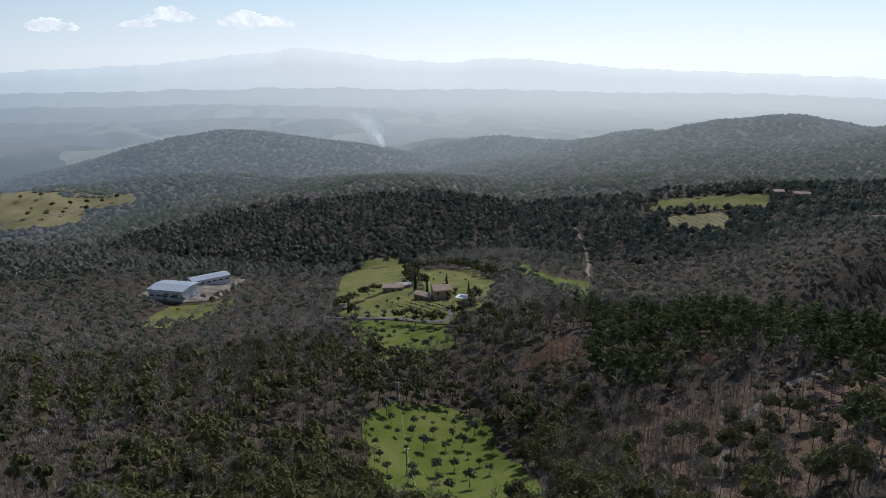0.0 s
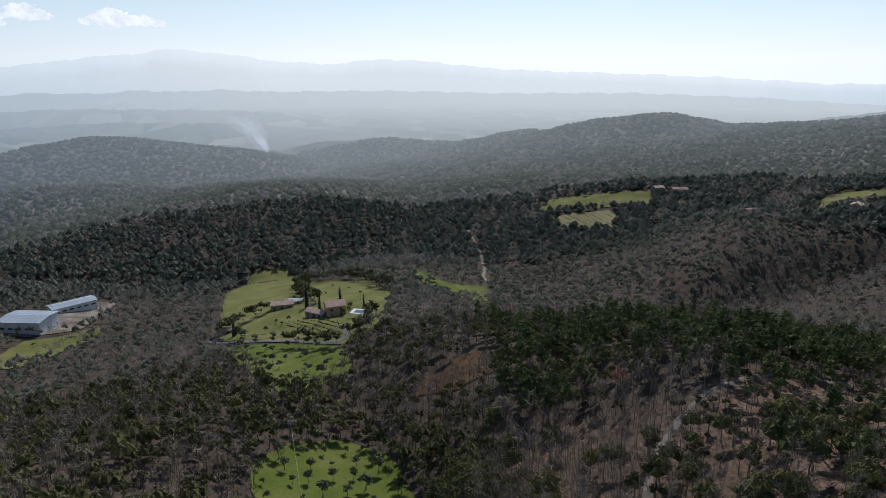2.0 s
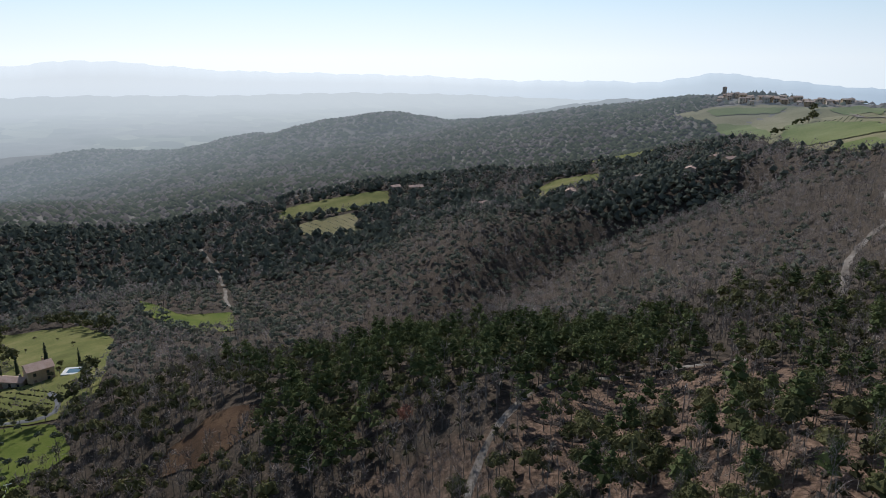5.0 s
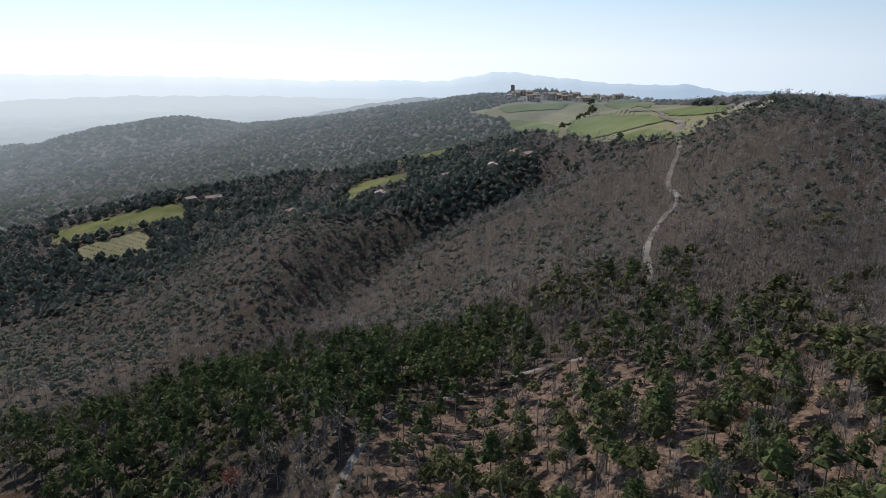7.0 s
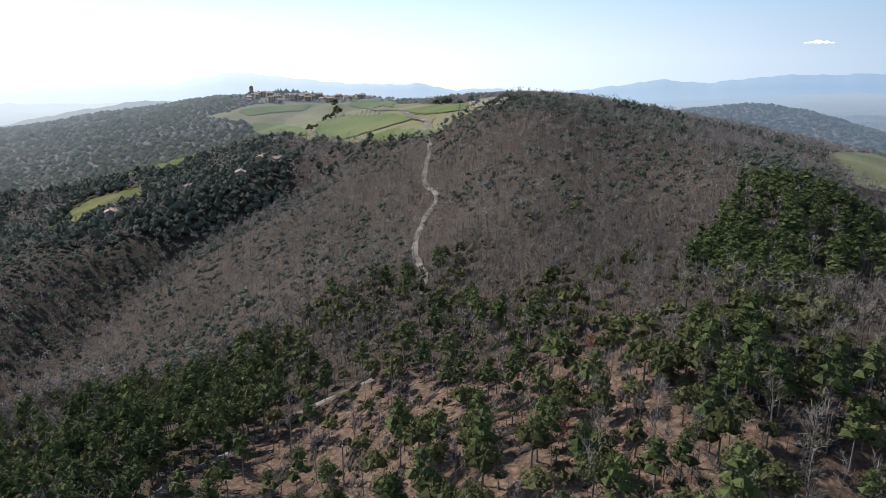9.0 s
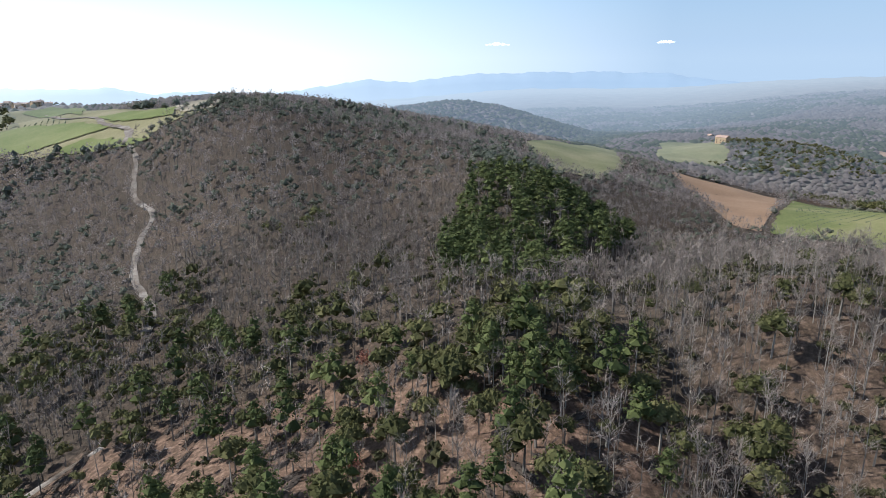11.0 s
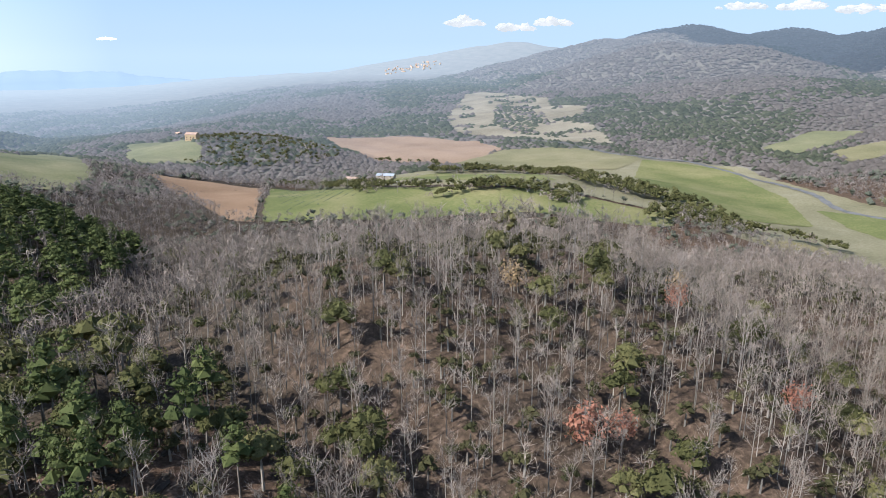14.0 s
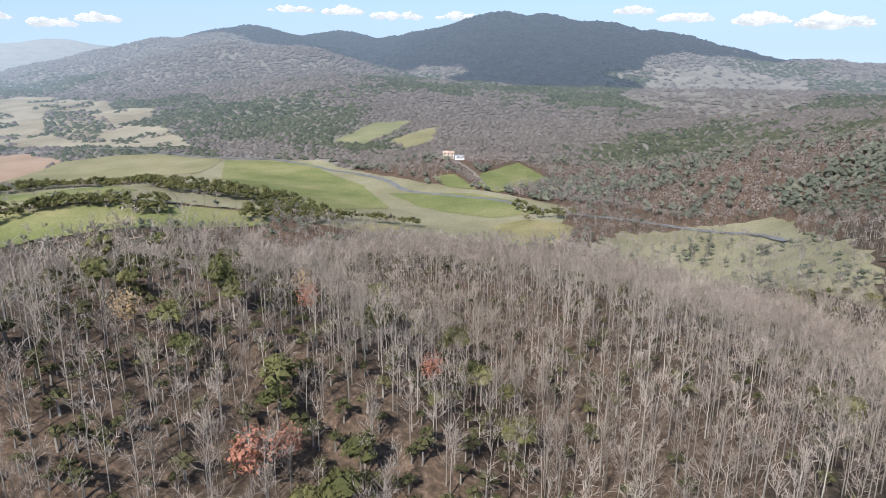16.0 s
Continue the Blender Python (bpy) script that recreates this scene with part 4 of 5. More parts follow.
    kind = np.where(knoll & (kind >= 0), np.where(k < 0.36, 0, 1), kind)
    ragged, ragged_too = 3.5 * lump_noise(x, y, 5, 8), 3.5 * lump_noise(x, y, 6, 9)
    for outline in OPEN_LAND:
        kind = np.where(inside(x + ragged, y + ragged_too, outline), -1, kind)
    kind = np.where(copse, np.where(k < 0.3, 0, 1), kind)
    for line, width in LINES:
        kind = np.where(near_line(x, y, line, width), -1, kind)
    return kind


def scatter(r0, r1, cell, a0=-44.0, a1=206.0):
    """Tree places between two distances, one to a jittered cell."""
    n = int(r1 / cell) + 1
    gx, gy = np.meshgrid(np.arange(-n, n + 1), np.arange(-n, n + 1))
    gx, gy = gx.ravel() * cell, gy.ravel() * cell
    keep = np.hypot(gx, gy) < r1 + cell
    gx, gy = gx[keep] + rng.uniform(-0.48, 0.48, keep.sum()) * cell, gy[keep] + rng.uniform(-0.48, 0.48, keep.sum()) * cell
    r, a = np.hypot(gx, gy), (np.degrees(np.arctan2(gx, gy)) + 90) % 360 - 90
    keep = (r >= r0) & (r < r1) & (a > a0) & (a < a1)
    return CENTRE_X + gx[keep], CENTRE_Y + gy[keep]


WOODS = {}


def grow(kind, template, x, y, size=1.0):
    """Adds many trees of one shape to the woods of a kind."""
    n = len(x)
    if n == 0:
        return
    z = height(x, y)
    turn, scale, tone = rng.uniform(0, 6.2832, n), rng.uniform(0.78, 1.22, n) * size, rng.random(n)
    c, s = np.cos(turn), np.sin(turn)
    for index, part_name in enumerate(("trunk", "crown")):
        pts = template[part_name][0]
        if not pts:
            continue
        p, f = np.array(pts), np.arange(len(pts))
        if len(template[part_name]) > 2:
            p, f = np.unique(np.round(p, 4), axis=0, return_inverse=True)
            f = f.ravel()
        vx = (c[:, None] * p[:, 0] - s[:, None] * p[:, 1]) * scale[:, None] + x[:, None]
        vy = (s[:, None] * p[:, 0] + c[:, None] * p[:, 1]) * scale[:, None] + y[:, None]
        vz = p[:, 2] * (scale * rng.uniform(0.9, 1.12, n))[:, None] + z[:, None]
        faces = (np.arange(n)[:, None] * len(p) + f).reshape(-1, 3)
        WOODS.setdefault(kind, [[], []])[index].append((np.stack([vx, vy, vz], -1).reshape(-1, 3), np.repeat(tone, len(p)), faces))


def plant(name, label, kind, leaf, smooth=False):
    """One object for a kind of wood: trunks and crowns in one mesh."""
    v, t, m, f, at = [], [], [], [], 0
    for index in (0, 1):
        for pts, tone, faces in WOODS[kind][index]:
            v.append(pts)
            t.append(tone)
            f.append(faces + at)
            m.append(np.full(len(faces), index))
            at += len(pts)
    me = mesh_from(name, np.concatenate(v), np.concatenate(f), [M_BARK, leaf], np.concatenate(m), smooth, np.concatenate(t))
    tagged(new(name, me), label, "woodland", kind="stuff")


KIND_NAMES = ("bare", "oak", "pine", "shrub")
NEAR_WOOD = (86.0, 16.0, 33.0)
SINGLE = []
for level, r0, r1, cell, a0, a1 in ((2, 2, 24, 4.2, -90, 270), (0, 24, 50, 3.0, 95, 228), (2, 24, 50, 4.4, -90, 95), (2, 24, 50, 4.4, 228, 270), (0, 50, 112, 3.0, -76, 228), (2, 50, 112, 4.8, -90, -76), (2, 50, 112, 4.8, 228, 270), (1, 112, 250, 3.75, -76, 222), (2, 250, 480, 4.7, -60, 212), (3, 480, 700, 5.3, -50, 208)):
    shapes = wood_kinds(level)
    x, y = scatter(r0, r1, cell, a0, a1)
    kind = wood_kind(x, y)
    single = (np.hypot(x - NEAR_WOOD[0], y - NEAR_WOOD[1]) < NEAR_WOOD[2]) & (kind >= 0)
    SINGLE += [(KIND_NAMES[k], a, b) for k, a, b in zip(kind[single], x[single], y[single])]
    if level == 0:
        NEAR_SHAPES = shapes
    pick = rng.integers(0, 100, len(x))
    for k, kind_name in enumerate(KIND_NAMES):
        for q, shape in enumerate(shapes[kind_name]):
            sel = (kind == k) & (pick % len(shapes[kind_name]) == q) & ~single
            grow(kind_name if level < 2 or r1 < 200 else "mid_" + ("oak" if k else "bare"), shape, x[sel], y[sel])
    if level < 2:
        # evergreen undergrowth below the bare trees
        x, y = scatter(r0, r1, cell * 1.5, a0, a1)
        sel = (wood_kind(x, y) == 0) & (rng.random(len(x)) < 0.55 + 0.3 * ((x > 74) & (y < 60)) + 0.6 * lump_noise(x, y, 14, 5))
        pick = rng.integers(0, 5, len(x))
        for q in range(5):
            grow("shrub", shapes["shrub"][q], x[sel & (pick == q)], y[sel & (pick == q)], 0.85)
for r0, r1, cell, a0 in ((700, 1000, 7.2, -48), (1000, 1650, 9.8, -48), (1650, 2750, 14.0, 96)):
    x, y = scatter(r0, r1, cell, a0)
    kind = wood_kind(x, y)
    pick = rng.integers(0, 6, len(x))
    for k, (kind_name, mat) in enumerate((("bare", M_TWIG), ("oak", M_OAK))):
        for q in range(6):
            sel = ((kind == k) | ((kind > 1) & (k == 1))) & (pick == q)
            shape = far_clump(cell * 0.58, 1.8 + cell * 0.27, 5, mat) if cell > 7 else far_clump(4.3, 3.6, 6, mat)
            grow("far_" + kind_name, solid(shape), x[sel], y[sel])
a, d = np.radians(rng.uniform(54.4, 59.5, 60)), rng.uniform(1030, 1075, 60)
grow("far_oak", hill_tree(4.5, 9.0, M_OAK, False), 12 + d * np.sin(a), 62 + d * np.cos(a))
a, d = np.radians(rng.uniform(52, 66, 30)), rng.uniform(1015, 1090, 30)
grow("far_oak", hill_tree(3.6, 6.0, M_OAK, False), 12 + d * np.sin(a), 62 + d * np.cos(a))
plant("bare_woodland", "leafless grey-brown deciduous woods on the hillsides", "bare", M_TWIG)
plant("holm_oak_woodland", "dark green evergreen oak woods", "oak", M_OAK)
plant("pinewood", "mid-green pine wood with thin trunks", "pine", M_PINE)
plant("heath_scrub", "olive-green evergreen scrub among the trees", "shrub", M_SHRUB)
# the farther hills take the leaf colours paled by haze
plant("bare_hill_woods", "leafless brown woods on farther hills", "mid_bare", M_HAZED_BARE)
plant("evergreen_hill_woods", "dark evergreen woods on farther hills", "mid_oak", M_HAZED_OAK)
plant("backdrop_bare_woods", "hazy brown woods on the far ranges", "far_bare", M_FAR_BARE, True)
plant("backdrop_evergreen_woods", "hazy dark woods on the far ranges", "far_oak", M_FAR_OAK, True)


# ---- things ----
def part(name, me, parent, label=""):
    """A mesh as one part of a thing."""
    ob = new(name, me)
    ob.parent = parent
    if label:
        ob["label"] = label
    return ob


def thing(name, m, label, category, group=""):
    """An empty at the foot of a thing, which holds its parts."""
    ob = new(name)
    ob.empty_display_size = 0.5
    ob.matrix_world = m
    return tagged(ob, label, category, group)


def soup(name, pts, mat, tone=0.5):
    p = np.array(pts)
    return mesh_from(name, p, np.arange(len(p)).reshape(-1, 3), [mat], tone=np.full(len(p), tone))


TREE_LABELS = {"bare": ("bare_tree", "slender leafless grey tree on the hillside", "tree", "bare hillside trees"),
               "oak": ("evergreen_oak", "round dark green evergreen oak", "tree", "evergreen oaks"),
               "pine": ("pine_tree", "slim mid-green pine with a bare lower trunk", "tree", "hillside pines"),
               "shrub": ("heath_shrub", "low olive-green heath bush under bare trees", "shrub", "heath bushes")}
TREE_MESHES = {}


def stand(kind, shapes, x, y, scale, turn, tags):
    """A single tree with its trunk and crown."""
    q = rng.integers(len(shapes))
    if (kind, q) not in TREE_MESHES:
        tone = rng.random()
        TREE_MESHES[kind, q] = [(n, soup(kind + "_" + n, shapes[q][n][0], shapes[q][n][1], tone)) for n in ("trunk", "crown") if shapes[q][n][0]]
    t = thing(tags[0], pose(x, y, float(height(x, y)), 0, 0, turn), *tags[1:])
    t.scale = (scale, scale, scale * rng.uniform(0.92, 1.1))
    for n, me in TREE_MESHES[kind, q]:
        part(n, me, t)


for kind, x, y in SINGLE:
    stand(kind, NEAR_SHAPES[kind], x, y, rng.uniform(0.8, 1.2), rng.uniform(0, 360), TREE_LABELS[kind])

# oaks that keep their dry leaves
def dry_oak(h, leaf):
    """An oak in winter: bare limbs that keep loose tufts of dry leaves."""
    s = bare_tree(0, h)
    tufts = leaves(320, 0.36, h * 0.30, h * 0.3, h) + leaves(240, 0.34, h * 0.2, h * 0.4, h * 0.92)
    return {"trunk": (s["trunk"][0] + s["crown"][0], M_BARK), "crown": (tufts, leaf)}


DRY = [dry_oak(7.0, M_RUST) for _ in range(3)]
for (x, y), s in zip(RUST, (1.35, 1.0, 0.9, 1.0, 0.75, 0.7, 0.9)):
    stand("dry", DRY, x, y, s, rng.uniform(0, 360), ("rust_oak", "oak with rust-coloured dry leaves", "tree", "rust-leaved oaks"))
PALE = [dry_oak(7.0, M_TAN)]
for (x, y), s in zip(TAN, (1.1, 0.9)):
    stand("tan", PALE, x, y, s, rng.uniform(0, 360), ("tan_oak", "oak with tan dry leaves", "tree", "tan-leaved oaks"))

# olive groves
OLIVES = [leafy_tree(1, 3.4 * rng.uniform(0.9, 1.2), M_OLIVE, 0.40, 0.34) for _ in range(5)]
count = 0
for outline, step, turn in (([(-24, 176), (-17, 192), (3, 200), (14, 186), (16, 166), (18, 145), (4, 138), (-14, 140)], 6.2, 0.3), ([(-48, 314), (-23, 301), (1, 283), (3, 258), (-5, 251), (-17, 237), (-32, 266)], 6.6, 0.55)):
    for i in range(-20, 21):
        for j in range(-20, 21):
            cx, cy = np.mean(outline, 0)
            x = cx + step * (i * math.cos(turn) - j * math.sin(turn)) + rng.normal() * 0.6
            y = cy + step * 1.15 * (i * math.sin(turn) + j * math.cos(turn)) + rng.normal() * 0.6
            if inside(np.array([x]), np.array([y]), outline)[0] and rng.random() < 0.86:
                stand("olive", OLIVES, x, y, rng.choice((0.6, 0.8, 1.0, 1.1, 1.4)), rng.uniform(0, 360), ("olive_tree", "small grey-green olive tree on grass", "tree", "grove olive trees"))


def cypress_shape(h):
    return {"trunk": (spike(np.array((0, 0, -0.4)), np.array((0, 0, h * 0.5)), 0.5), M_BARK), "crown": (spike(np.array((0, 0, 0.04 * h)), np.array((0, 0, h)), h * 0.2, 7) + leaves(60, 0.6, h * 0.12, 0.03 * h, h * 0.5) + leaves(70, 0.5, h * 0.085, 0.35 * h, h * 0.8) + leaves(40, 0.4, h * 0.05, 0.6 * h, h * 1.02), M_CYPRESS)}


TALL = [cypress_shape(10)]
for x, y, s in ((-9, 363, 0.85), (2, 372, 1.0), (-16, 371, 1.25), (-50, 338, 1.0), (14, 352, 0.7)):
    stand("cypress", TALL, x, y, s, 0, ("cypress", "dark narrow cypress near the farm", "tree", "farm cypresses"))

# hedges and belts of trees between the fields
HEDGE_TREES = [leafy_tree(2, 7 * rng.uniform(0.8, 1.2)) for _ in range(4)]
for line, width, step in (([(552, -426), (545, -454), (517, -492), (463, -499), (316, -348), (285, -369), (258, -386), (236, -385)], 16, 3.4), ([(378, -250), (371, -258), (356, -278), (338, -289), (317, -292), (297, -291), (291, -304)], 10, 3.0), ([(242, -323), (234, -347), (217, -349), (195, -337)], 26, 3.4), ([(195, -348), (167, -361), (143, -363)], 8, 4.0), ([(70, -379), (51, -381), (36, -382)], 8, 4.0), ([(640, -300), (560, -300), (480, -262), (430, -243)], 22, 5), ([(470, -262), (400, -262), (345, -290), (300, -312)], 12, 4.5), ([(560, -490), (500, -500), (430, -470), (380, -420), (330, -380), (270, -390)], 14, 6), ([(300, -360), (265, -370), (215, -360)], 24, 5), ([(62, -385), (70, -400), (78, -415), (80, -425)], 6, 4), ([(700, -480), (610, -495), (580, -470)], 5, 7), ([(698, 440), (640, 425), (600, 420)], 6, 7), ([(800, 500), (740, 465), (690, 436)], 6, 8), ([(-12, 380), (-22, 430), (-24, 480), (-10, 500), (14, 462), (30, 410)], 9, 5), ([(-60, 345), (-45, 372), (-36, 380)], 4, 3), ([(-24, 300), (0, 287), (12, 300), (16, 325)], 4, 4)):
    for (ax, ay), (bx, by) in zip(line, line[1:]):
        n = int(math.hypot(bx - ax, by - ay) * max(1, width / 6) / step * 1.8)
        k = rng.random(n)
        x = ax + (bx - ax) * k + rng.uniform(-0.5, 0.5, n) * width
        y = ay + (by - ay) * k + rng.uniform(-0.5, 0.5, n) * width
        pick = rng.integers(0, 5, n)
        for q in range(4):
            grow("hedge_oak", HEDGE_TREES[q], x[pick == q], y[pick == q], 1.0)
        grow("bare_hedge", hill_tree(2.6, 6.0, M_TWIG, True), x[pick > 3], y[pick > 3])
n = 620
a, d = rng.uniform(0, 6.3, n), 125 * np.sqrt(rng.random(n))
x, y = 832 + d * np.cos(a) * 1.15, -372 + d * np.sin(a) * 0.85
sel = ~inside(x, y, [(1010, -300), (965, -350), (834, -321), (784, -287), (792, -239), (822, -220)]) & ~inside(x, y, [(921, -571), (864, -660), (700, -683), (620, -640), (601, -505), (713, -482)]) & (np.hypot(x - 898, y + 340) > 11)
pick = rng.integers(0, 6, n)
for q in range(4):
    grow("hedge_oak", HEDGE_TREES[q], x[sel & (pick == q)], y[sel & (pick == q)], 0.95)
for q in (4, 5):
    grow("bare_hedge", hill_tree(3.2, 7.0, M_TWIG, True), x[sel & (pick == q)], y[sel & (pick == q)])
WOODS["oak_hedge"] = WOODS["hedge_oak"]
WOODS["bare_hedge"][0] = []
plant("bare_hedgerow", "leafless grey-brown trees in hedges and belts", "bare_hedge", M_TWIG)
plant("hedgerow_trees", "dark evergreen hedges and tree belts between fields", "oak_hedge", M_OAK)

# bare trees and bushes round the farm
for kind, x, y, s in (("bare", -13, 357, 0.9), ("bare", -19, 351, 1.0), ("bare", -3, 320, 0.8), ("bare", 0, 312, 0.9), ("bare", 5, 303, 0.8), ("bare", -52, 352, 1.0), ("bare", -57, 343, 0.9), ("bare", -63, 352, 1.0), ("bare", -66, 362, 0.9), ("bare", -60, 372, 0.8), ("oak", -47, 327, 1.0), ("oak", -34, 330, 0.7), ("shrub", -27, 338, 1.0), ("shrub", -24, 344, 0.9), ("shrub", -30, 345, 0.8), ("shrub", 3, 336, 1.1), ("shrub", 6, 344, 1.0), ("oak", 7, 352, 0.6), ("shrub", -42, 400, 0.7), ("shrub", -6, 410, 0.7), ("shrub", 8, 420, 0.6), ("shrub", 14, 398, 0.7), ("shrub", -2, 440, 0.7), ("oak", -20, 410, 0.6), ("oak", -24, 402, 0.6), ("shrub", -22, 418, 1.0), ("oak", -138, 382, 0.7), ("oak", -134, 410, 0.8), ("shrub", -150, 360, 1.0), ("oak", -470, 800, 1.2), ("oak", -455, 812, 1.0), ("oak", -440, 822, 1.3), ("oak", -425, 830, 1.0), ("oak", -462, 770, 1.1), ("oak", -480, 765, 1.2), ("oak", -490, 790, 1.0), ("oak", -450, 785, 0.9), ("oak", -430, 800, 1.2), ("oak", -410, 838, 1.1), ("oak", -500, 830, 1.2), ("oak", -520, 820, 1.0)):
    stand(kind, NEAR_SHAPES[kind], x, y, s, rng.uniform(0, 360), TREE_LABELS[kind])

# saplings in rows
TUFT = far_clump(0.8, 1.1, 6, M_SHRUB)
for outline, step, turn in (([(206, 606), (256, 600), (240, 552), (201, 580)], 5.5, 0.25), ([(600, -275), (520, -278), (440, -262), (425, -160), (500, -205)], 7.5, 0.6), ([(600, 405), (680, 428), (690, 390), (620, 350), (560, 330)], 9.0, 0.4)):
    cx, cy = np.mean(outline, 0)
    i, j = (q.ravel() for q in np.meshgrid(np.arange(-30, 31), np.arange(-40, 41)))
    x, y = cx + step * (i * math.cos(turn) - 0.55 * j * math.sin(turn)), cy + step * (i * math.sin(turn) + 0.55 * j * math.cos(turn))
    sel = inside(x, y, outline) & (rng.random(len(x)) < 0.9)
    grow("sapling", solid(TUFT), x[sel], y[sel])
i, j = (q.ravel() for q in np.meshgrid(np.arange(-20, 21), np.arange(-40, 41)))
x, y = -10 + 3.6 * (i * math.cos(0.5) - 0.25 * j * math.sin(0.5)), 325 + 3.6 * (i * math.sin(0.5) + 0.25 * j * math.cos(0.5))
sel = inside(x, y, [(-24, 335), (-12, 355), (4, 319), (1, 298), (-18, 308)]) & (rng.random(len(x)) < 0.75)
grow("vine", solid(far_clump(0.5, 0.8, 6, M_SHRUB)), x[sel] + rng.normal(size=sel.sum()) * 0.2, y[sel] + rng.normal(size=sel.sum()) * 0.2)
plant("vine_rows", "dark brown-green rows of a small vineyard", "vine", M_SHRUB)
plant("sapling_rows", "rows of small grey-green saplings in fields", "sapling", M_OLIVE, True)


# ---- buildings ----
M_PLASTER = patchy("ochre_plaster", ((0.3, (0.36, 0.25, 0.15)), (0.5, (0.48, 0.35, 0.22)), (0.72, (0.56, 0.43, 0.29))), 0.3, 3.0, 0.95, 0.1, 0.2, 0.02)
M_CREAM = patchy("cream_plaster", ((0.3, (0.46, 0.38, 0.29)), (0.5, (0.58, 0.49, 0.39)), (0.72, (0.66, 0.58, 0.48))), 0.3, 3.0, 0.95, 0.1, 0.2, 0.02)
# greyer copy of the clay tiles: haze over the village put into the colour
M_HAZED_TILES = patchy("hazed_roof_tiles", ((0.3, (0.32, 0.24, 0.19)), (0.5, (0.42, 0.33, 0.27)), (0.72, (0.52, 0.43, 0.36))), 0.4, 3.5, 0.9, 0.1, 0.6, 0.06)
M_STONE = patchy("rubble_stone", ((0.3, (0.24, 0.20, 0.16)), (0.5, (0.36, 0.30, 0.24)), (0.72, (0.48, 0.42, 0.34))), 0.5, 2.5, 0.95, 0.1, 0.6, 0.05)
M_TILES = patchy("clay_roof_tiles", ((0.3, (0.34, 0.22, 0.165)), (0.5, (0.46, 0.32, 0.25)), (0.72, (0.56, 0.42, 0.35))), 0.4, 3.5, 0.9, 0.1, 0.6, 0.06)
M_WHITEWALL = patchy("white_panels", ((0.3, (0.56, 0.57, 0.58)), (0.7, (0.72, 0.73, 0.74))), 0.08, 1.0, 0.6, 0.3, 0.1, 0.02)
M_SHEET = patchy("grey_sheet_roof", ((0.3, (0.30, 0.33, 0.37)), (0.7, (0.44, 0.47, 0.51))), 0.05, 0.6, 0.35, 0.5, 0.15, 0.03)
M_DARKGLASS = patchy("dark_window_glass", ((0.3, (0.02, 0.024, 0.03)), (0.7, (0.04, 0.045, 0.05))), 0.5, 2.0, 0.12, 0.5, 0.0, 0.01)
M_FRAME = patchy("brown_window_frame", ((0.3, (0.14, 0.09, 0.06)), (0.7, (0.24, 0.16, 0.11))), 1.0, 6.0)
M_PAVING = patchy("white_paving", ((0.3, (0.58, 0.56, 0.52)), (0.7, (0.74, 0.72, 0.68))), 0.5, 3.0)
M_WATER = patchy("pool_water", ((0.3, (0.05, 0.11, 0.14)), (0.7, (0.09, 0.17, 0.20))), 0.2, 1.5, 0.05, 0.5, 0.1, 0.02)
M_WOOD = patchy("weathered_pole_wood", ((0.3, (0.18, 0.15, 0.12)), (0.7, (0.34, 0.30, 0.26))), 0.5, 5.0)
M_STEEL = patchy("galvanised_steel", ((0.3, (0.38, 0.39, 0.40)), (0.7, (0.52, 0.53, 0.54))), 0.5, 4.0, 0.4, 0.5)
M_BRUSH = foliage("cut_brush", ((0.0, (0.04, 0.032, 0.026)), (1.0, (0.13, 0.105, 0.085))), 0.95, 0.05)


def quads(name, corners, mat):
    """A mesh from a list of four-cornered faces."""
    p = np.array(corners, float).reshape(-1, 3)
    return mesh_from(name, p, np.arange(len(p)).reshape(-1, 4), [mat])


def box(x0, y0, z0, x1, y1, z1):
    """The six faces of a block."""
    a, b, c, d = (x0, y0, z0), (x1, y0, z0), (x1, y1, z0), (x0, y1, z0)
    e, f, g, h = (x0, y0, z1), (x1, y0, z1), (x1, y1, z1), (x0, y1, z1)
    return [d, c, b, a, e, f, g, h, a, b, f, e, b, c, g, f, c, d, h, g, d, a, e, h]


def gable(w, d, h, rise, over=0.4, thick=0.22):
    """A pitched roof with its ridge along x, and eaves that stand out."""
    out, x0, x1 = [], -w / 2 - over, w / 2 + over
    for s in (-1, 1):
        y, z = s * (d / 2 + over), h - rise * over / (d / 2)
        lo, up = [(x0, y, z), (x1, y, z), (x1, 0, h + rise), (x0, 0, h + rise)], thick
        top = [(a, b, c + up) for a, b, c in lo]
        if s > 0:
            lo, top = lo[::-1], top[::-1]
        out += top + lo[::-1]
        for k in range(4):
            q = (k + 1) % 4
            out += [lo[k], lo[q], top[q], top[k]]
    return out


def gable_walls(w, d, h, rise):
    x, y = w / 2, d / 2
    out = []
    for s in (-1, 1):
        out += [(-x * s, s * y, -1.5), (x * s, s * y, -1.5), (x * s, s * y, h), (-x * s, s * y, h)][::(-1 if s > 0 and False else 1)]
        out += [(s * x, -y * -s, -1.5), (s * x, y * -s, -1.5), (s * x, y * -s, h), (s * x, -y * -s, h)]
        out += [(s * x, y, h), (s * x, 0, h + rise), (s * x, 0, h + rise), (s * x, -y, h)]
    return out


HOUSE_KITS = {}


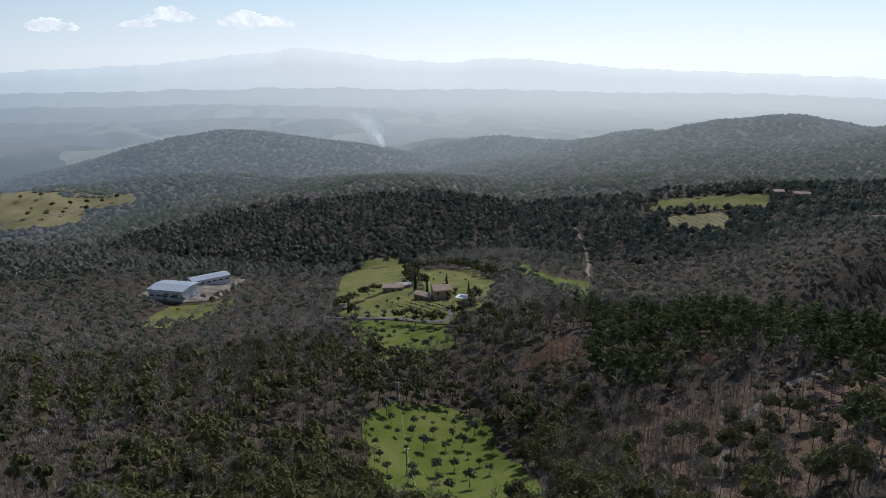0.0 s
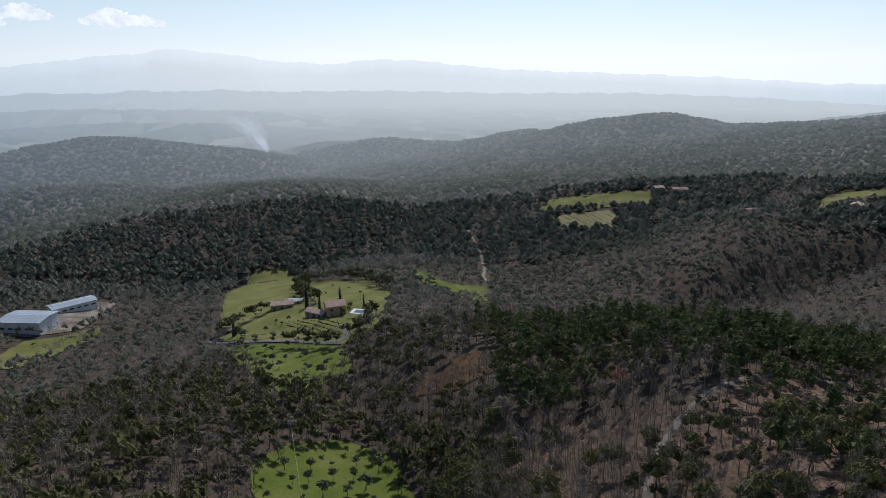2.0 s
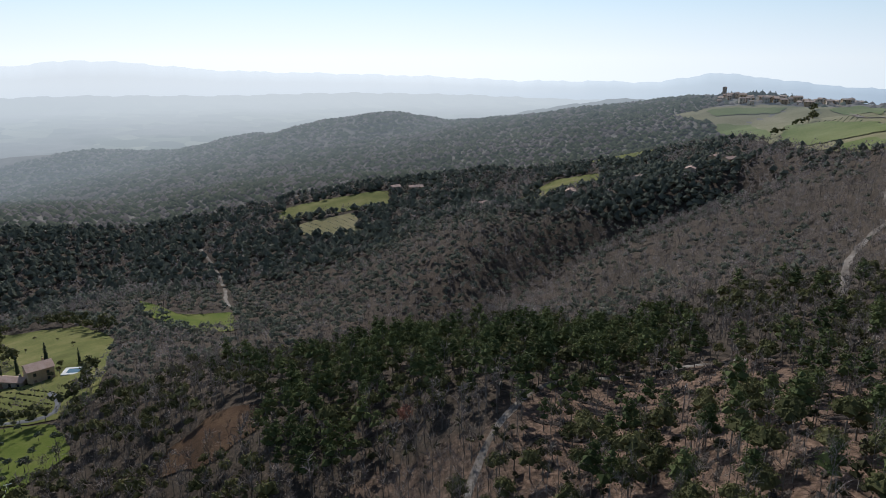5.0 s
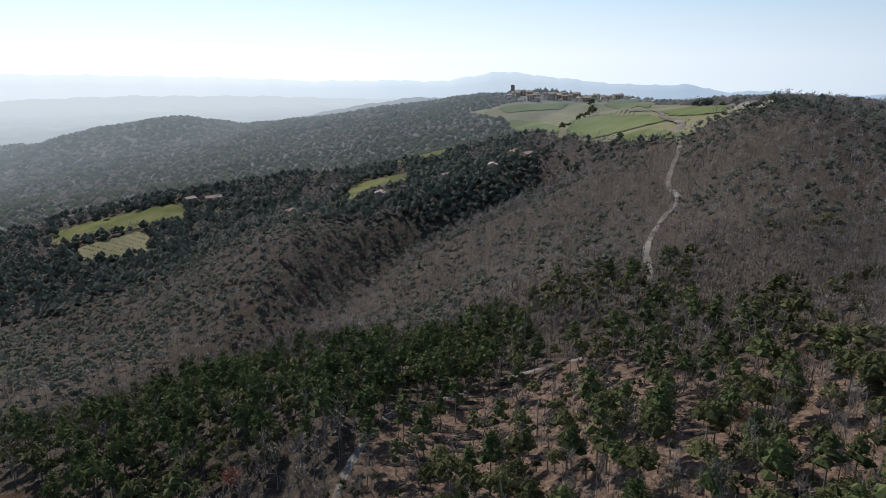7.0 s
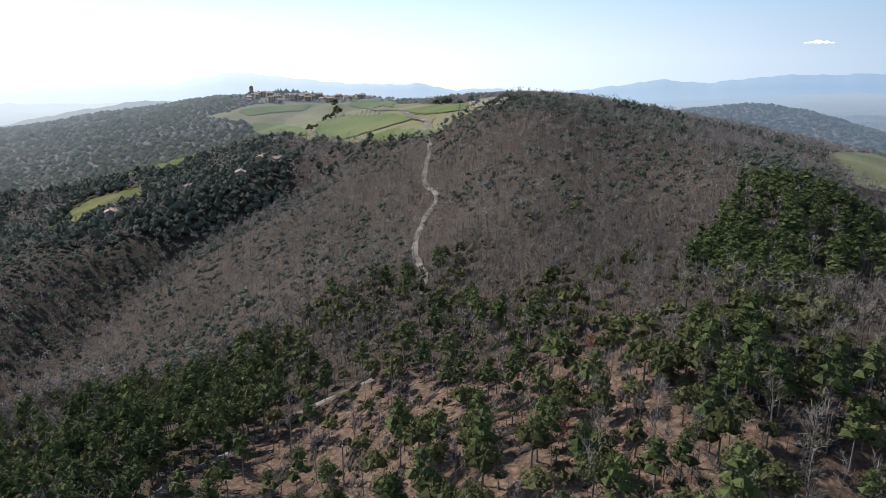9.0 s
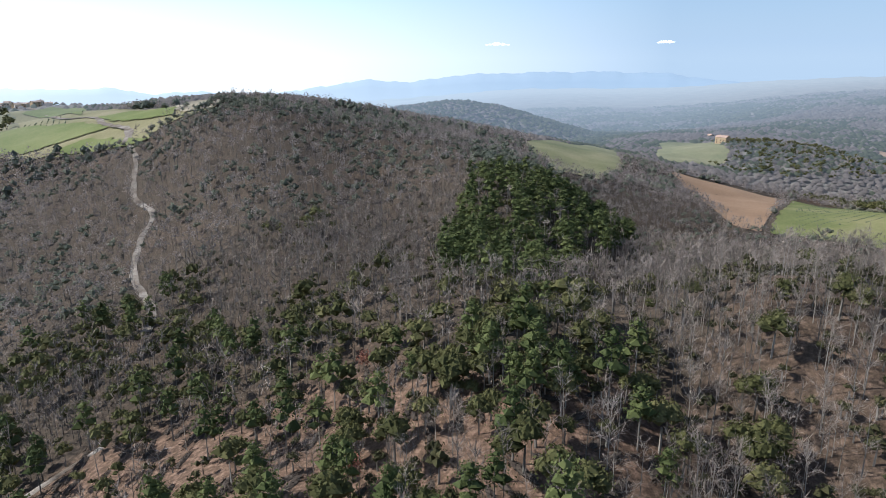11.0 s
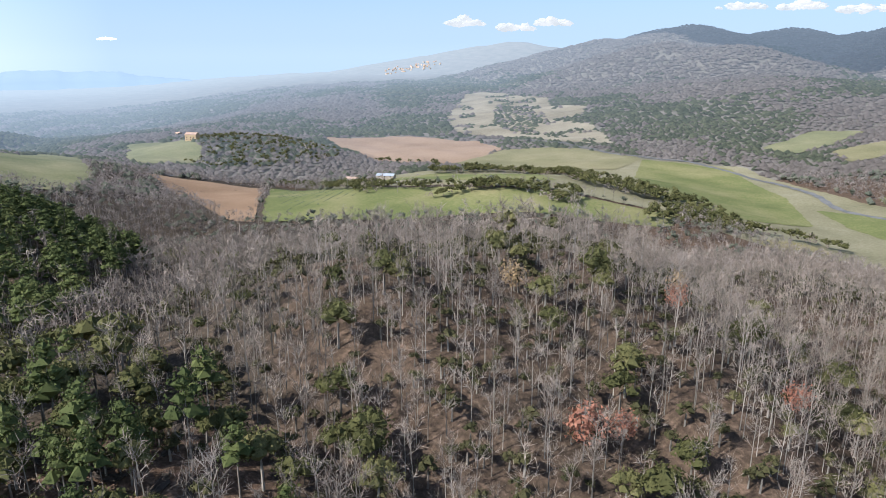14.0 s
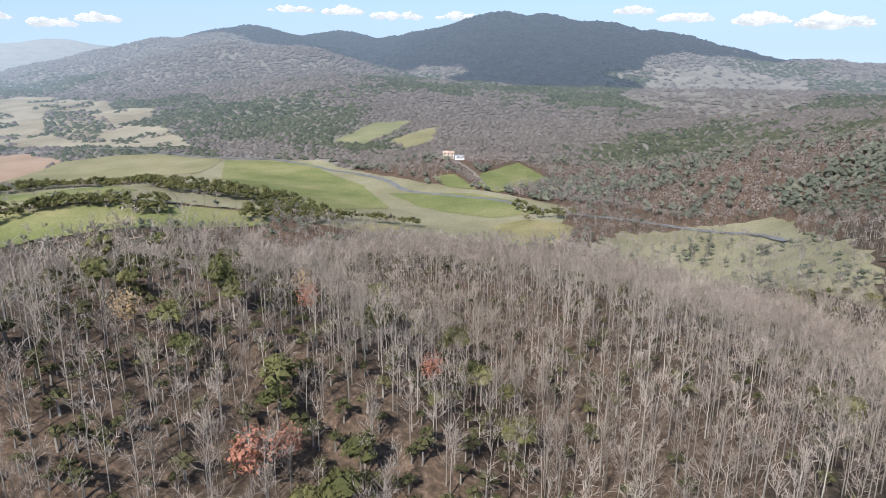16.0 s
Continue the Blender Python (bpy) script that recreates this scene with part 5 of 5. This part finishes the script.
def house(name, label, group, x, y, w, d, h, turn, wall=None, roof=None, rise=None, windows=2, door=True, chimney=True, lift=0.0):
    """A pitched house with walls, roof, chimney, door and windows."""
    rise = rise or d * 0.2
    wall, roof = wall or M_PLASTER, roof or M_TILES
    t = thing(name, pose(x, y, float(height(x, y)) + lift, 0, 0, turn), label, "house", group)
    key = (w, d, h, rise, wall.name, roof.name, windows, door, chimney)
    if key not in HOUSE_KITS:
        kit = [("wall", quads("house_wall", gable_walls(w, d, h, rise), wall), []), ("roof", quads("house_roof", gable(w, d, h, rise), roof), [])]
        if chimney:
            kit[1][2].append(("chimney", quads("chimney", box(w * 0.2, d * 0.08, h + rise * 0.6, w * 0.2 + 0.7, d * 0.08 + 0.7, h + rise + 0.9), wall)))
        rows = 2 if h > 4.6 else 1
        for s in (-1, 1):
            for r in range(rows):
                for k in range(windows):
                    cx, cz = w * ((k + 0.5) / windows - 0.5), 1.6 + r * 2.7
                    if s < 0 and r == 0 and k == 0 and door:
                        continue
                    y0 = s * d / 2
                    frame_faces = box(cx - 0.6, y0 - 0.05, cz - 0.75, cx + 0.6, y0 + 0.05, cz + 0.75)
                    kit.append(("window", quads("window_frame", frame_faces, M_FRAME), [("pane", quads("pane", box(cx - 0.45, y0 - 0.08, cz - 0.6, cx + 0.45, y0 + 0.08, cz + 0.6), M_DARKGLASS))]))
        if door:
            cx = w * (0.5 / windows - 0.5)
            kit.append(("door", quads("house_door", box(cx - 0.55, -d / 2 - 0.07, -0.3, cx + 0.55, -d / 2 + 0.05, 2.1), M_FRAME), []))
        HOUSE_KITS[key] = kit
    for part_name, me, subs in HOUSE_KITS[key]:
        p = part(part_name, me, t)
        for sub_name, sub in subs:
            part(sub_name, sub, p)
    return t


# the hill farm with its pool
house("farmhouse", "ochre stone farmhouse with clay tile roof", "", -1, 343, 9.5, 8, 6.0, 12, M_PLASTER, M_TILES, 1.8)
house("farm_annex", "long low farm annex with clay tile roof", "", -10, 345, 11, 5, 3.0, -38, M_STONE, M_TILES, 1.1, 3)
house("stone_cottage", "low stone cottage with clay tile roof", "", -30, 383, 12, 6.5, 3.4, 6, M_STONE, M_TILES, 1.3, 3)
house("cottage_wing", "low cottage wing with pale sheet roof", "", -24, 391, 9, 5, 2.8, 6, M_STONE, M_SHEET, 0.7, 2, True, False)
house("roadside_shed", "small tiled shed beside bare trees", "", -57, 350, 9, 4.5, 2.6, 10, M_STONE, M_TILES, 0.9, 2, True, False)


def swimming_pool(x, y, turn):
    t = thing("swimming_pool", pose(x, y, float(height(x, y)) + 0.75, 0, 0, turn), "rectangular pool with white paved surround", "pool")
    rim = box(-5, -3.4, -1.2, -3.4, 3.4, 0.15) + box(3.4, -3.4, -1.2, 5, 3.4, 0.15) + box(-3.4, -3.4, -1.2, 3.4, -2.1, 0.15) + box(-3.4, 2.1, -1.2, 3.4, 3.4, 0.15)
    part("paving", quads("pool_paving", rim, M_PAVING), t)
    part("water", quads("pool_water", box(-3.4, -2.1, -1.2, 3.4, 2.1, 0.02), M_WATER), t, "still blue-grey pool water")


swimming_pool(12, 339, -22)


def hall(name, label, x, y, w, d, h, turn, rise):
    """A white industrial hall: panels, a sheet roof with ribs, a band of windows and a large door."""
    t = thing(name, pose(x, y, float(height(x, y)) + 0.6, 0, 0, turn), label, "hall", "halls in the woods")
    part("wall", quads("hall_wall", gable_walls(w, d, h, rise), M_WHITEWALL), t)
    roof = part("roof", quads("hall_roof", gable(w, d, h, rise, 0.7, 0.35), M_SHEET), t)
    for k in range(int(w / 3.2)):
        rx = -w / 2 + 1.2 + k * 3.2
        faces = []
        for s in (-1, 1):
            y0, z0 = s * (d / 2 + 0.6), h - rise * 0.6 / (d / 2) + 0.36
            q = [(rx, y0, z0), (rx + 0.25, y0, z0), (rx + 0.25, 0, h + rise + 0.40), (rx, 0, h + rise + 0.40)]
            up = [(a, b, c + 0.14) for a, b, c in q]
            faces += up + [q[0], q[3], up[3], up[0]] + [q[1], q[2], up[2], up[1]]
        part("roof_rib", quads("roof_rib", faces, M_SHEET), roof)
    n = int(w / 4)
    for k in range(n):
        cx = w * ((k + 0.5) / n - 0.5)
        win = part("window", quads("hall_window", box(cx - 1.4, -d / 2 - 0.06, h * 0.42, cx + 1.4, -d / 2 + 0.05, h * 0.42 + 1.1), M_STEEL), t)
        part("pane", quads("hall_pane", box(cx - 1.25, -d / 2 - 0.1, h * 0.42 + 0.12, cx + 1.25, -d / 2 + 0.05, h * 0.42 + 0.98), M_DARKGLASS), win)
    part("door", quads("hall_door", box(w / 2 - 0.05, -2, -0.2, w / 2 + 0.1, 2, h * 0.7), M_STEEL), t)


hall("white_hall", "large white hall with grey sheet roof", -165, 393, 23, 17, 7.0, -12, 0.9)
hall("long_hall", "long low white hall with grey roof", -160, 441, 25, 10, 4.5, 38, 0.9)

# scattered houses and the hill village
for x, y, w, turn in ((503, 408, 16, 20), (492, 386, 12, -10), (462, 400, 10, 35), (328, 500, 10, 10), (332, 619, 14, -15), (317, 634, 10, 5), (380, 450, 9, 40), (430, 425, 9, 0), (1064, -402, 9, 0)):
    house("country_house", "stone country house with clay tile roof", "country houses", x, y, w, 7.5, 5.2, turn, M_STONE if w < 11 else M_PLASTER)
house("knoll_villa", "large ochre villa on a wooded knoll", "", 898, -340, 15, 11, 8, 35, M_PLASTER, M_TILES, 2.2, 3, True, True, 0.5)
house("valley_barn", "pale stone barn among dark trees", "", 560, -372, 18, 9, 5, 30, M_STONE, M_SHEET, 1.6, 3)
house("valley_cottage", "stone cottage with clay roof among trees", "", 590, -352, 11, 8, 5, 20, M_STONE)
house("lone_farmhouse", "lone stone farmhouse on the wooded slope", "", 163, -646, 12, 8, 5.2, 10, M_CREAM, M_TILES, 1.8, 3, True, True, 0.6)
house("farm_shed", "white-walled shed beside the lone farmhouse", "", 150, -640, 10, 6, 3.2, 10, M_WHITEWALL, M_SHEET, 0.8, 2, True, False, 0.8)
for k in range(46):
    a = 54.2 + 9.6 * (k + 0.5) / 46 + rng.normal() * 0.25
    far = 975 + rng.uniform(-32, 38)
    x, y = 12 + far * math.sin(radians(a)), 62 + far * math.cos(radians(a))
    house("village_house", "old village house with clay tile roof", "hill village houses", x, y, (6, 7.5, 9)[k % 3], (6, 6, 7)[k % 3], (4.5, 5.5, 6.5)[k // 3 % 3], rng.uniform(-40, 40) - 60, (M_CREAM, M_CREAM, M_PLASTER)[k % 3], M_HAZED_TILES, 1.4, 2, True, k % 2 == 0)
x, y = 12 + 1030 * math.sin(radians(54.6)), 62 + 1030 * math.cos(radians(54.6))
house("village_tower", "square stone tower of the hill village", "", x, y, 4.5, 4.5, 15, 20, M_STONE, M_TILES, 1.2, 1, False, False)
for k in range(64):
    a, far = 132.0 + 4.6 * rng.random(), 3930 + rng.uniform(-110, 110)
    x, y = 44 + far * math.sin(radians(a)), 85 + far * math.cos(radians(a))
    house("far_village_house", "tiny pale house of the far village", "far village houses", x, y, 8, 6, 4.5, rng.uniform(0, 90), M_CREAM if k % 3 else M_PLASTER, M_TILES, 2.5, 2, False, False)


# ---- poles and cables ----
def utility_pole(x, y, h=8.2, turn=0):
    t = thing("utility_pole", pose(x, y, float(height(x, y)), 0, 0, turn), "slim grey wooden utility pole with crossarm", "pole", "utility poles")
    part("pole", soup("pole_shaft", tube([np.array((0, 0, -0.8)), np.array((0, 0, h))], [0.3, 0.2], 8), M_WOOD), t)
    arm = part("crossarm", quads("crossarm", box(-0.9, -0.06, h - 0.55, 0.9, 0.06, h - 0.4), M_STEEL), t)
    for k in (-0.8, 0.0, 0.8):
        part("insulator", soup("insulator", tube([np.array((k, 0, h - 0.4)), np.array((k, 0, h - 0.15))], [0.1, 0.07], 6), M_PAVING), arm)
    return np.array((x, y, float(height(x, y)) + h - 0.2))


def cable(a, b, sag):
    pts = [a + (b - a) * k / 14 - np.array((0, 0, sag * 4 * (k / 14) * (1 - k / 14))) for k in range(15)]
    me = soup("cable", tube(pts, [0.035] * 15, 3), M_STEEL)
    tagged(new("cable", me), "thin slack overhead cable between poles", "cable", "overhead cables")


POLES = [utility_pole(x, y, h) for x, y, h in ((-5, 118, 8.5), (-9, 149, 8.2), (-14, 192, 8.2), (-10, 232, 8.2))]
for a, b in zip(POLES, POLES[1:]):
    cable(a, b, 1.2)
for x, y in ((118, 129), (559, -262), (470, -250), (410, -248)):
    utility_pole(x, y, 9.0, 25)


# ---- brush rows and stumps of the clearing ----
def brush_pile(length):
    out = []
    for _ in range(int(length * 16)):
        x, y = rng.uniform(-0.5, 0.5) * length, rng.normal() * 0.45
        z = max(0.05, 0.75 - abs(y) * 0.8) * rng.random()
        d = rng.normal(size=3) * (1.0, 0.5, 0.3)
        out += sliver(np.array((x, y, z)), np.array((x, y, z)) + d, 0.14)
    return out + [np.array(p) * (length / 2, 0.7, 0.5) for p in dome(1.0, -0.2, 0.9, 6)]


PILES = [soup("windrow", brush_pile(l), M_BRUSH, 0.4) for l in (3.0, 4.5, 6.0, 7.5)]
made = 0
while made < 290:
    x, y = rng.uniform(76, 172), rng.uniform(46, 165)
    if not inside(np.array([x]), np.array([y]), CLEARING)[0]:
        continue
    gx, gy = float(height(x + 2, y) - height(x - 2, y)), float(height(x, y + 2) - height(x, y - 2))
    ob = tagged(new("windrow", PILES[made % 4]), "low dark row of cut brush on bare earth", "brush pile", "brush rows")
    ob.matrix_world = pose(x, y, float(height(x, y)), 0, 0, math.degrees(math.atan2(gx, -gy)) + rng.normal() * 10)
    made += 1


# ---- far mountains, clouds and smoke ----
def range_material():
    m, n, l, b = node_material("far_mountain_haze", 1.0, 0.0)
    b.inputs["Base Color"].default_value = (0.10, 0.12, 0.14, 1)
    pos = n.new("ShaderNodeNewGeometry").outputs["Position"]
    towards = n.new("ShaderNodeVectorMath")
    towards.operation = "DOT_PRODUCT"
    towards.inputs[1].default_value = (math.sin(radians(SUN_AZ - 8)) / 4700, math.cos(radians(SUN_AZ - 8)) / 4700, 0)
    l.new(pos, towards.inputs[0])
    # haze is painted as emission: whiter towards the sun, paler at the foot
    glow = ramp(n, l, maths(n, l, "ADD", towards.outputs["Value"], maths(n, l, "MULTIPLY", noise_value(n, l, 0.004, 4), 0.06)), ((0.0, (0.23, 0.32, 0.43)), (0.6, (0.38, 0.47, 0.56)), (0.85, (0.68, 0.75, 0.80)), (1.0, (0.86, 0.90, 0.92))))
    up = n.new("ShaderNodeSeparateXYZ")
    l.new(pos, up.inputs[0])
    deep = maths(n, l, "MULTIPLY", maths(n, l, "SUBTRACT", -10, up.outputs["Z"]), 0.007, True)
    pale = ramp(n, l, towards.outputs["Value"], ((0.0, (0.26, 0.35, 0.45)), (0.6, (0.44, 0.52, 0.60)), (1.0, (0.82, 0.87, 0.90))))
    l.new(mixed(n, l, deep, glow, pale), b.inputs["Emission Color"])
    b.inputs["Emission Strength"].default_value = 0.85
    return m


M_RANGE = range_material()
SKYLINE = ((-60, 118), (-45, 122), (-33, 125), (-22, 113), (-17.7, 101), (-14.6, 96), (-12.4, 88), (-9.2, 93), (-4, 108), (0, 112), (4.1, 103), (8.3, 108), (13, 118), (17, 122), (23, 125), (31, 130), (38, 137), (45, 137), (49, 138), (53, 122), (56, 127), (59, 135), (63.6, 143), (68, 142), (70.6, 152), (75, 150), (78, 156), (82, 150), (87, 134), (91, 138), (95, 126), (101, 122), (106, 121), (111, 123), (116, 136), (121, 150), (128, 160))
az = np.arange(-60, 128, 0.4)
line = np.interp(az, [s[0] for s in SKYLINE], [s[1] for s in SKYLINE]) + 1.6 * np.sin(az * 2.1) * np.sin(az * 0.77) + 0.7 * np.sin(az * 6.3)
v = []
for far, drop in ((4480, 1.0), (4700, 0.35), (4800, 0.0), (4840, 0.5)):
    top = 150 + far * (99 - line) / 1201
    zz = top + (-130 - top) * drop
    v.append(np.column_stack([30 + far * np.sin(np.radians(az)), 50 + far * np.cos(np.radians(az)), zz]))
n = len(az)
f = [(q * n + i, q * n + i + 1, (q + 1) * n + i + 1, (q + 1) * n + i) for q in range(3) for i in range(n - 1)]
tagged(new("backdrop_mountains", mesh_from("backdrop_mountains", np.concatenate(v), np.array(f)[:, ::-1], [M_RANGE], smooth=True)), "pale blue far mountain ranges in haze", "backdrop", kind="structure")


def backdrop_ridge(far, skyline, depth):
    """A low far ridge between the plain and the mountains: bearing and drop of its crest."""
    az = np.arange(skyline[0][0], skyline[-1][0] + 0.1, 0.3)
    line = np.interp(az, [s[0] for s in skyline], [s[1] for s in skyline]) + 0.9 * np.sin(az * 1.9 + far) + 0.6 * np.sin(az * 4.7 + far) + 0.35 * np.sin(az * 11.3)
    v = []
    for off, drop in ((-depth, 1.0), (-depth * 0.5, 0.55), (-depth * 0.15, 0.1), (0, 0.0), (depth * 0.4, 0.3)):
        d = far + off
        x, y = 30 + d * np.sin(np.radians(az)), 50 + d * np.cos(np.radians(az))
        top, foot = 150 + far * (99 - line) / 1201, height(x, y) - 6
        v.append(np.column_stack([x, y, np.maximum(top + (foot - top) * drop, foot)]))
    n = len(az)
    f = [(q * n + i, q * n + i + 1, (q + 1) * n + i + 1, (q + 1) * n + i) for q in range(4) for i in range(n - 1)]
    tagged(new("backdrop_ridge", mesh_from("backdrop_ridge", np.concatenate(v), np.array(f)[:, ::-1], [M_FAR], smooth=True)), "low hazy wooded ridge beyond the plain", "backdrop", kind="structure")


backdrop_ridge(4350, ((-60, 152), (-40, 153), (-33, 155), (-24, 156), (-21.5, 153), (-18, 156), (-14.5, 152), (-12, 155), (-9, 152.5), (-5, 157), (4, 156), (14, 160), (24, 157), (34, 161), (44, 170)), 420)
backdrop_ridge(3300, ((-60, 172), (-40, 174), (-33, 175), (-26, 180), (-20, 178), (-12, 184), (-6, 189), (-2, 200)), 420)
backdrop_ridge(2650, ((-60, 192), (-40, 196), (-33, 199), (-25, 205), (-18, 201), (-11, 206), (-7, 214), (-4, 226)), 380)
backdrop_ridge(2300, ((24, 222), (30, 212), (36, 199), (40.6, 181), (43, 174), (45, 168), (46.7, 164), (48.5, 168), (50, 178), (54, 196), (58, 215)), 450)


def cloud_material(name, white, glow):
    m, n, l, b = node_material(name, 1.0, 0.0)
    b.inputs["Base Color"].default_value = (white, white, white, 1)
    # the cloud's sunlit brightness is painted on as mottled emission
    l.new(ramp(n, l, noise_value(n, l, 0.012, 5, 0.6), ((0.3, (0.68, 0.74, 0.80)), (0.62, (0.95, 0.97, 1.0)))), b.inputs["Emission Color"])
    b.inputs["Emission Strength"].default_value = glow
    return m


# two copies: strong painted glow on the sun's side of the sky, weak opposite
M_CLOUD = cloud_material("cloud_near_sun", 0.12, 1.0)
M_SOFT_CLOUD = cloud_material("cloud_away_from_sun", 0.10, 0.44)


def lump(centre, size, rough, detail=2):
    """An uneven ball, as corners and triangles."""
    bm = bmesh.new()
    bmesh.ops.create_icosphere(bm, subdivisions=detail, radius=1.0)
    for q in bm.verts:
        k = 1 + rough * noise.noise(q.co * 2.3 + Vector(centre) * 0.013)
        q.co = Vector((q.co.x * size[0] * k, q.co.y * size[1] * k, q.co.z * size[2] * k)) + Vector(centre)
    pts = [q.co.copy() for q in bm.verts]
    tri = [[q.index for q in fc.verts] for fc in bm.faces]
    bm.free()
    return np.array(pts), np.array(tri)


def lumps_mesh(name, parts_list, mat):
    v, f, at = [], [], 0
    for p, t in parts_list:
        v.append(p)
        f.append(t + at)
        at += len(p)
    return mesh_from(name, np.concatenate(v), np.concatenate(f), [mat], smooth=True)


def cloud(bearing, rise, wide, tall):
    """A small cumulus near the horizon: bearing and rise in degrees."""
    far, a = 4650.0, radians(bearing)
    w, t = far * radians(wide) * 0.5, far * radians(tall) * 0.5
    puffs = []
    for k in range(16):
        u = rng.uniform(-1, 1)
        s = t * rng.uniform(0.35, 0.75) * (1.1 - 0.6 * abs(u))
        puffs.append(lump((u * w, rng.uniform(-0.5, 0.5) * t, s * 0.5 + t * 0.7 * (1 - abs(u)) * rng.random() ** 1.5), (s * rng.uniform(1.1, 2.2), s, s * rng.uniform(0.6, 0.9)), 0.9, 3))
    me = lumps_mesh("cloud", puffs, M_CLOUD if bearing < 120 else M_SOFT_CLOUD)
    ob = tagged(new("cloud", me), "small white fair-weather cloud near the horizon", "cloud", "fair-weather clouds")
    ob.matrix_world = pose(30 + far * math.sin(a), 50 + far * math.cos(a), 150 + far * math.tan(radians(rise)), 0, 0, -bearing)


for c in ((-15.5, 2.2, 6.0, 1.6), (-21.5, 2.5, 3.2, 1.2), (-23.8, 2.0, 2.0, 0.9), (-29.5, 1.7, 3.0, 1.2), (-37.5, 1.8, 3.0, 1.2), (98, 1.0, 2.0, 0.3), (111, 1.1, 1.2, 0.35), (138, 2.4, 3.0, 1.0), (142, 2.0, 3.0, 1.1), (145, 2.4, 2.6, 1.0), (159, 3.4, 3.4, 0.9), (163, 3.3, 3.0, 1.0), (167, 3.0, 4.0, 1.1), (172, 3.0, 3.4, 0.9), (190, 2.8, 4.0, 1.2), (195, 2.6, 4.0, 1.3), (200, 2.3, 4.5, 1.5), (206, 2.0, 4.5, 1.6), (186, 3.4, 3.0, 0.9)):
    cloud(*c)
M_DECK, _, _, _deck = node_material("thick_cloud", 1.0, 0.0)
_deck.inputs["Base Color"].default_value = (0.8, 0.8, 0.8, 1)
SHADE = ((1330, -2180), (1150, -2130), (1000, -2090), (900, -2070), (800, -2020), (700, -1900), (620, -1800), (560, -2000), (480, -1980), (400, -1930), (300, -1930), (200, -1880), (120, -1640), (60, -1620), (0, -1850), (-100, -2050), (-300, -2170), (-500, -2240), (-700, -2270), (-900, -2280))
deck = []
for (ax, ay), (bx, by) in zip(SHADE, SHADE[1:]):
    n = max(2, int(math.hypot(bx - ax, by - ay) / 75))
    for k in range(n):
        for back, wide in ((70, 75), (230, 170), (520, 260)):
            x, y = ax + (bx - ax) * k / n + rng.uniform(-25, 25), ay + (by - ay) * k / n - back + rng.uniform(-25, 25)
            if back > 100 and k % 2:
                continue
            up = (1000 - float(height(x, y))) / SUN_WAY.z
            deck.append(lump((x + SUN_WAY.x * up, y + SUN_WAY.y * up, 1000), (wide * rng.uniform(0.8, 1.3), wide * rng.uniform(0.7, 1.1), 25), 0.7, 2))
tagged(new("high_cloud", lumps_mesh("high_cloud", deck, M_DECK)), "broad cloud that shades the mountain top", "cloud", "fair-weather clouds")


def smoke_material():
    m, n, l, b = node_material("thin_smoke", 1.0, 0.0)
    lit = n.new("ShaderNodeBsdfTranslucent")
    lit.inputs["Color"].default_value = (0.8, 0.84, 0.9, 1)
    clear = n.new("ShaderNodeBsdfTransparent")
    mix = n.new("ShaderNodeMixShader")
    thick = n.new("ShaderNodeAttribute")
    thick.attribute_name = "tone"
    l.new(maths(n, l, "MULTIPLY", noise_value(n, l, 0.03, 4), thick.outputs["Fac"]), mix.inputs[0])
    l.new(clear.outputs[0], mix.inputs[1])
    l.new(lit.outputs[0], mix.inputs[2])
    l.new(mix.outputs[0], n["Material Output"].inputs["Surface"])
    return m


M_SMOKE = smoke_material()
base_z, sides, steps = float(height(-140, 1560)), 20, 24
plume, fade, f = [], [], []
for wisp, (dx, wide, tall, bend) in enumerate(((0, 1.0, 1.0, 1.0), (4, 0.55, 0.9, 0.9))):
    at = len(plume)
    for k in range(steps):
        up = k / (steps - 1)
        for q in range(sides):
            a = q * 2 * math.pi / sides
            r = wide * (6 + 34 * up ** 0.8) * (1 + 0.5 * noise.noise(Vector((math.cos(a) * 1.3 + wisp, math.sin(a) * 1.3, up * 4)))) * (1 if k < steps - 1 else 0.1)
            plume.append((-140 + dx - 60 * bend * up ** 1.3 + r * math.cos(a), 1560 - 20 * up + r * math.sin(a), base_z + 4 + 92 * tall * up))
            fade.append(0.3 * (1 - up) ** 0.8)
    f += [(at + k * sides + q, at + k * sides + (q + 1) % sides, at + (k + 1) * sides + (q + 1) % sides, at + (k + 1) * sides + q) for k in range(steps - 1) for q in range(sides)]
tagged(new("smoke_plume", mesh_from("smoke_plume", np.array(plume), np.array(f), [M_SMOKE], smooth=True, tone=fade)), "thin pale smoke rising from a wood fire", "smoke")
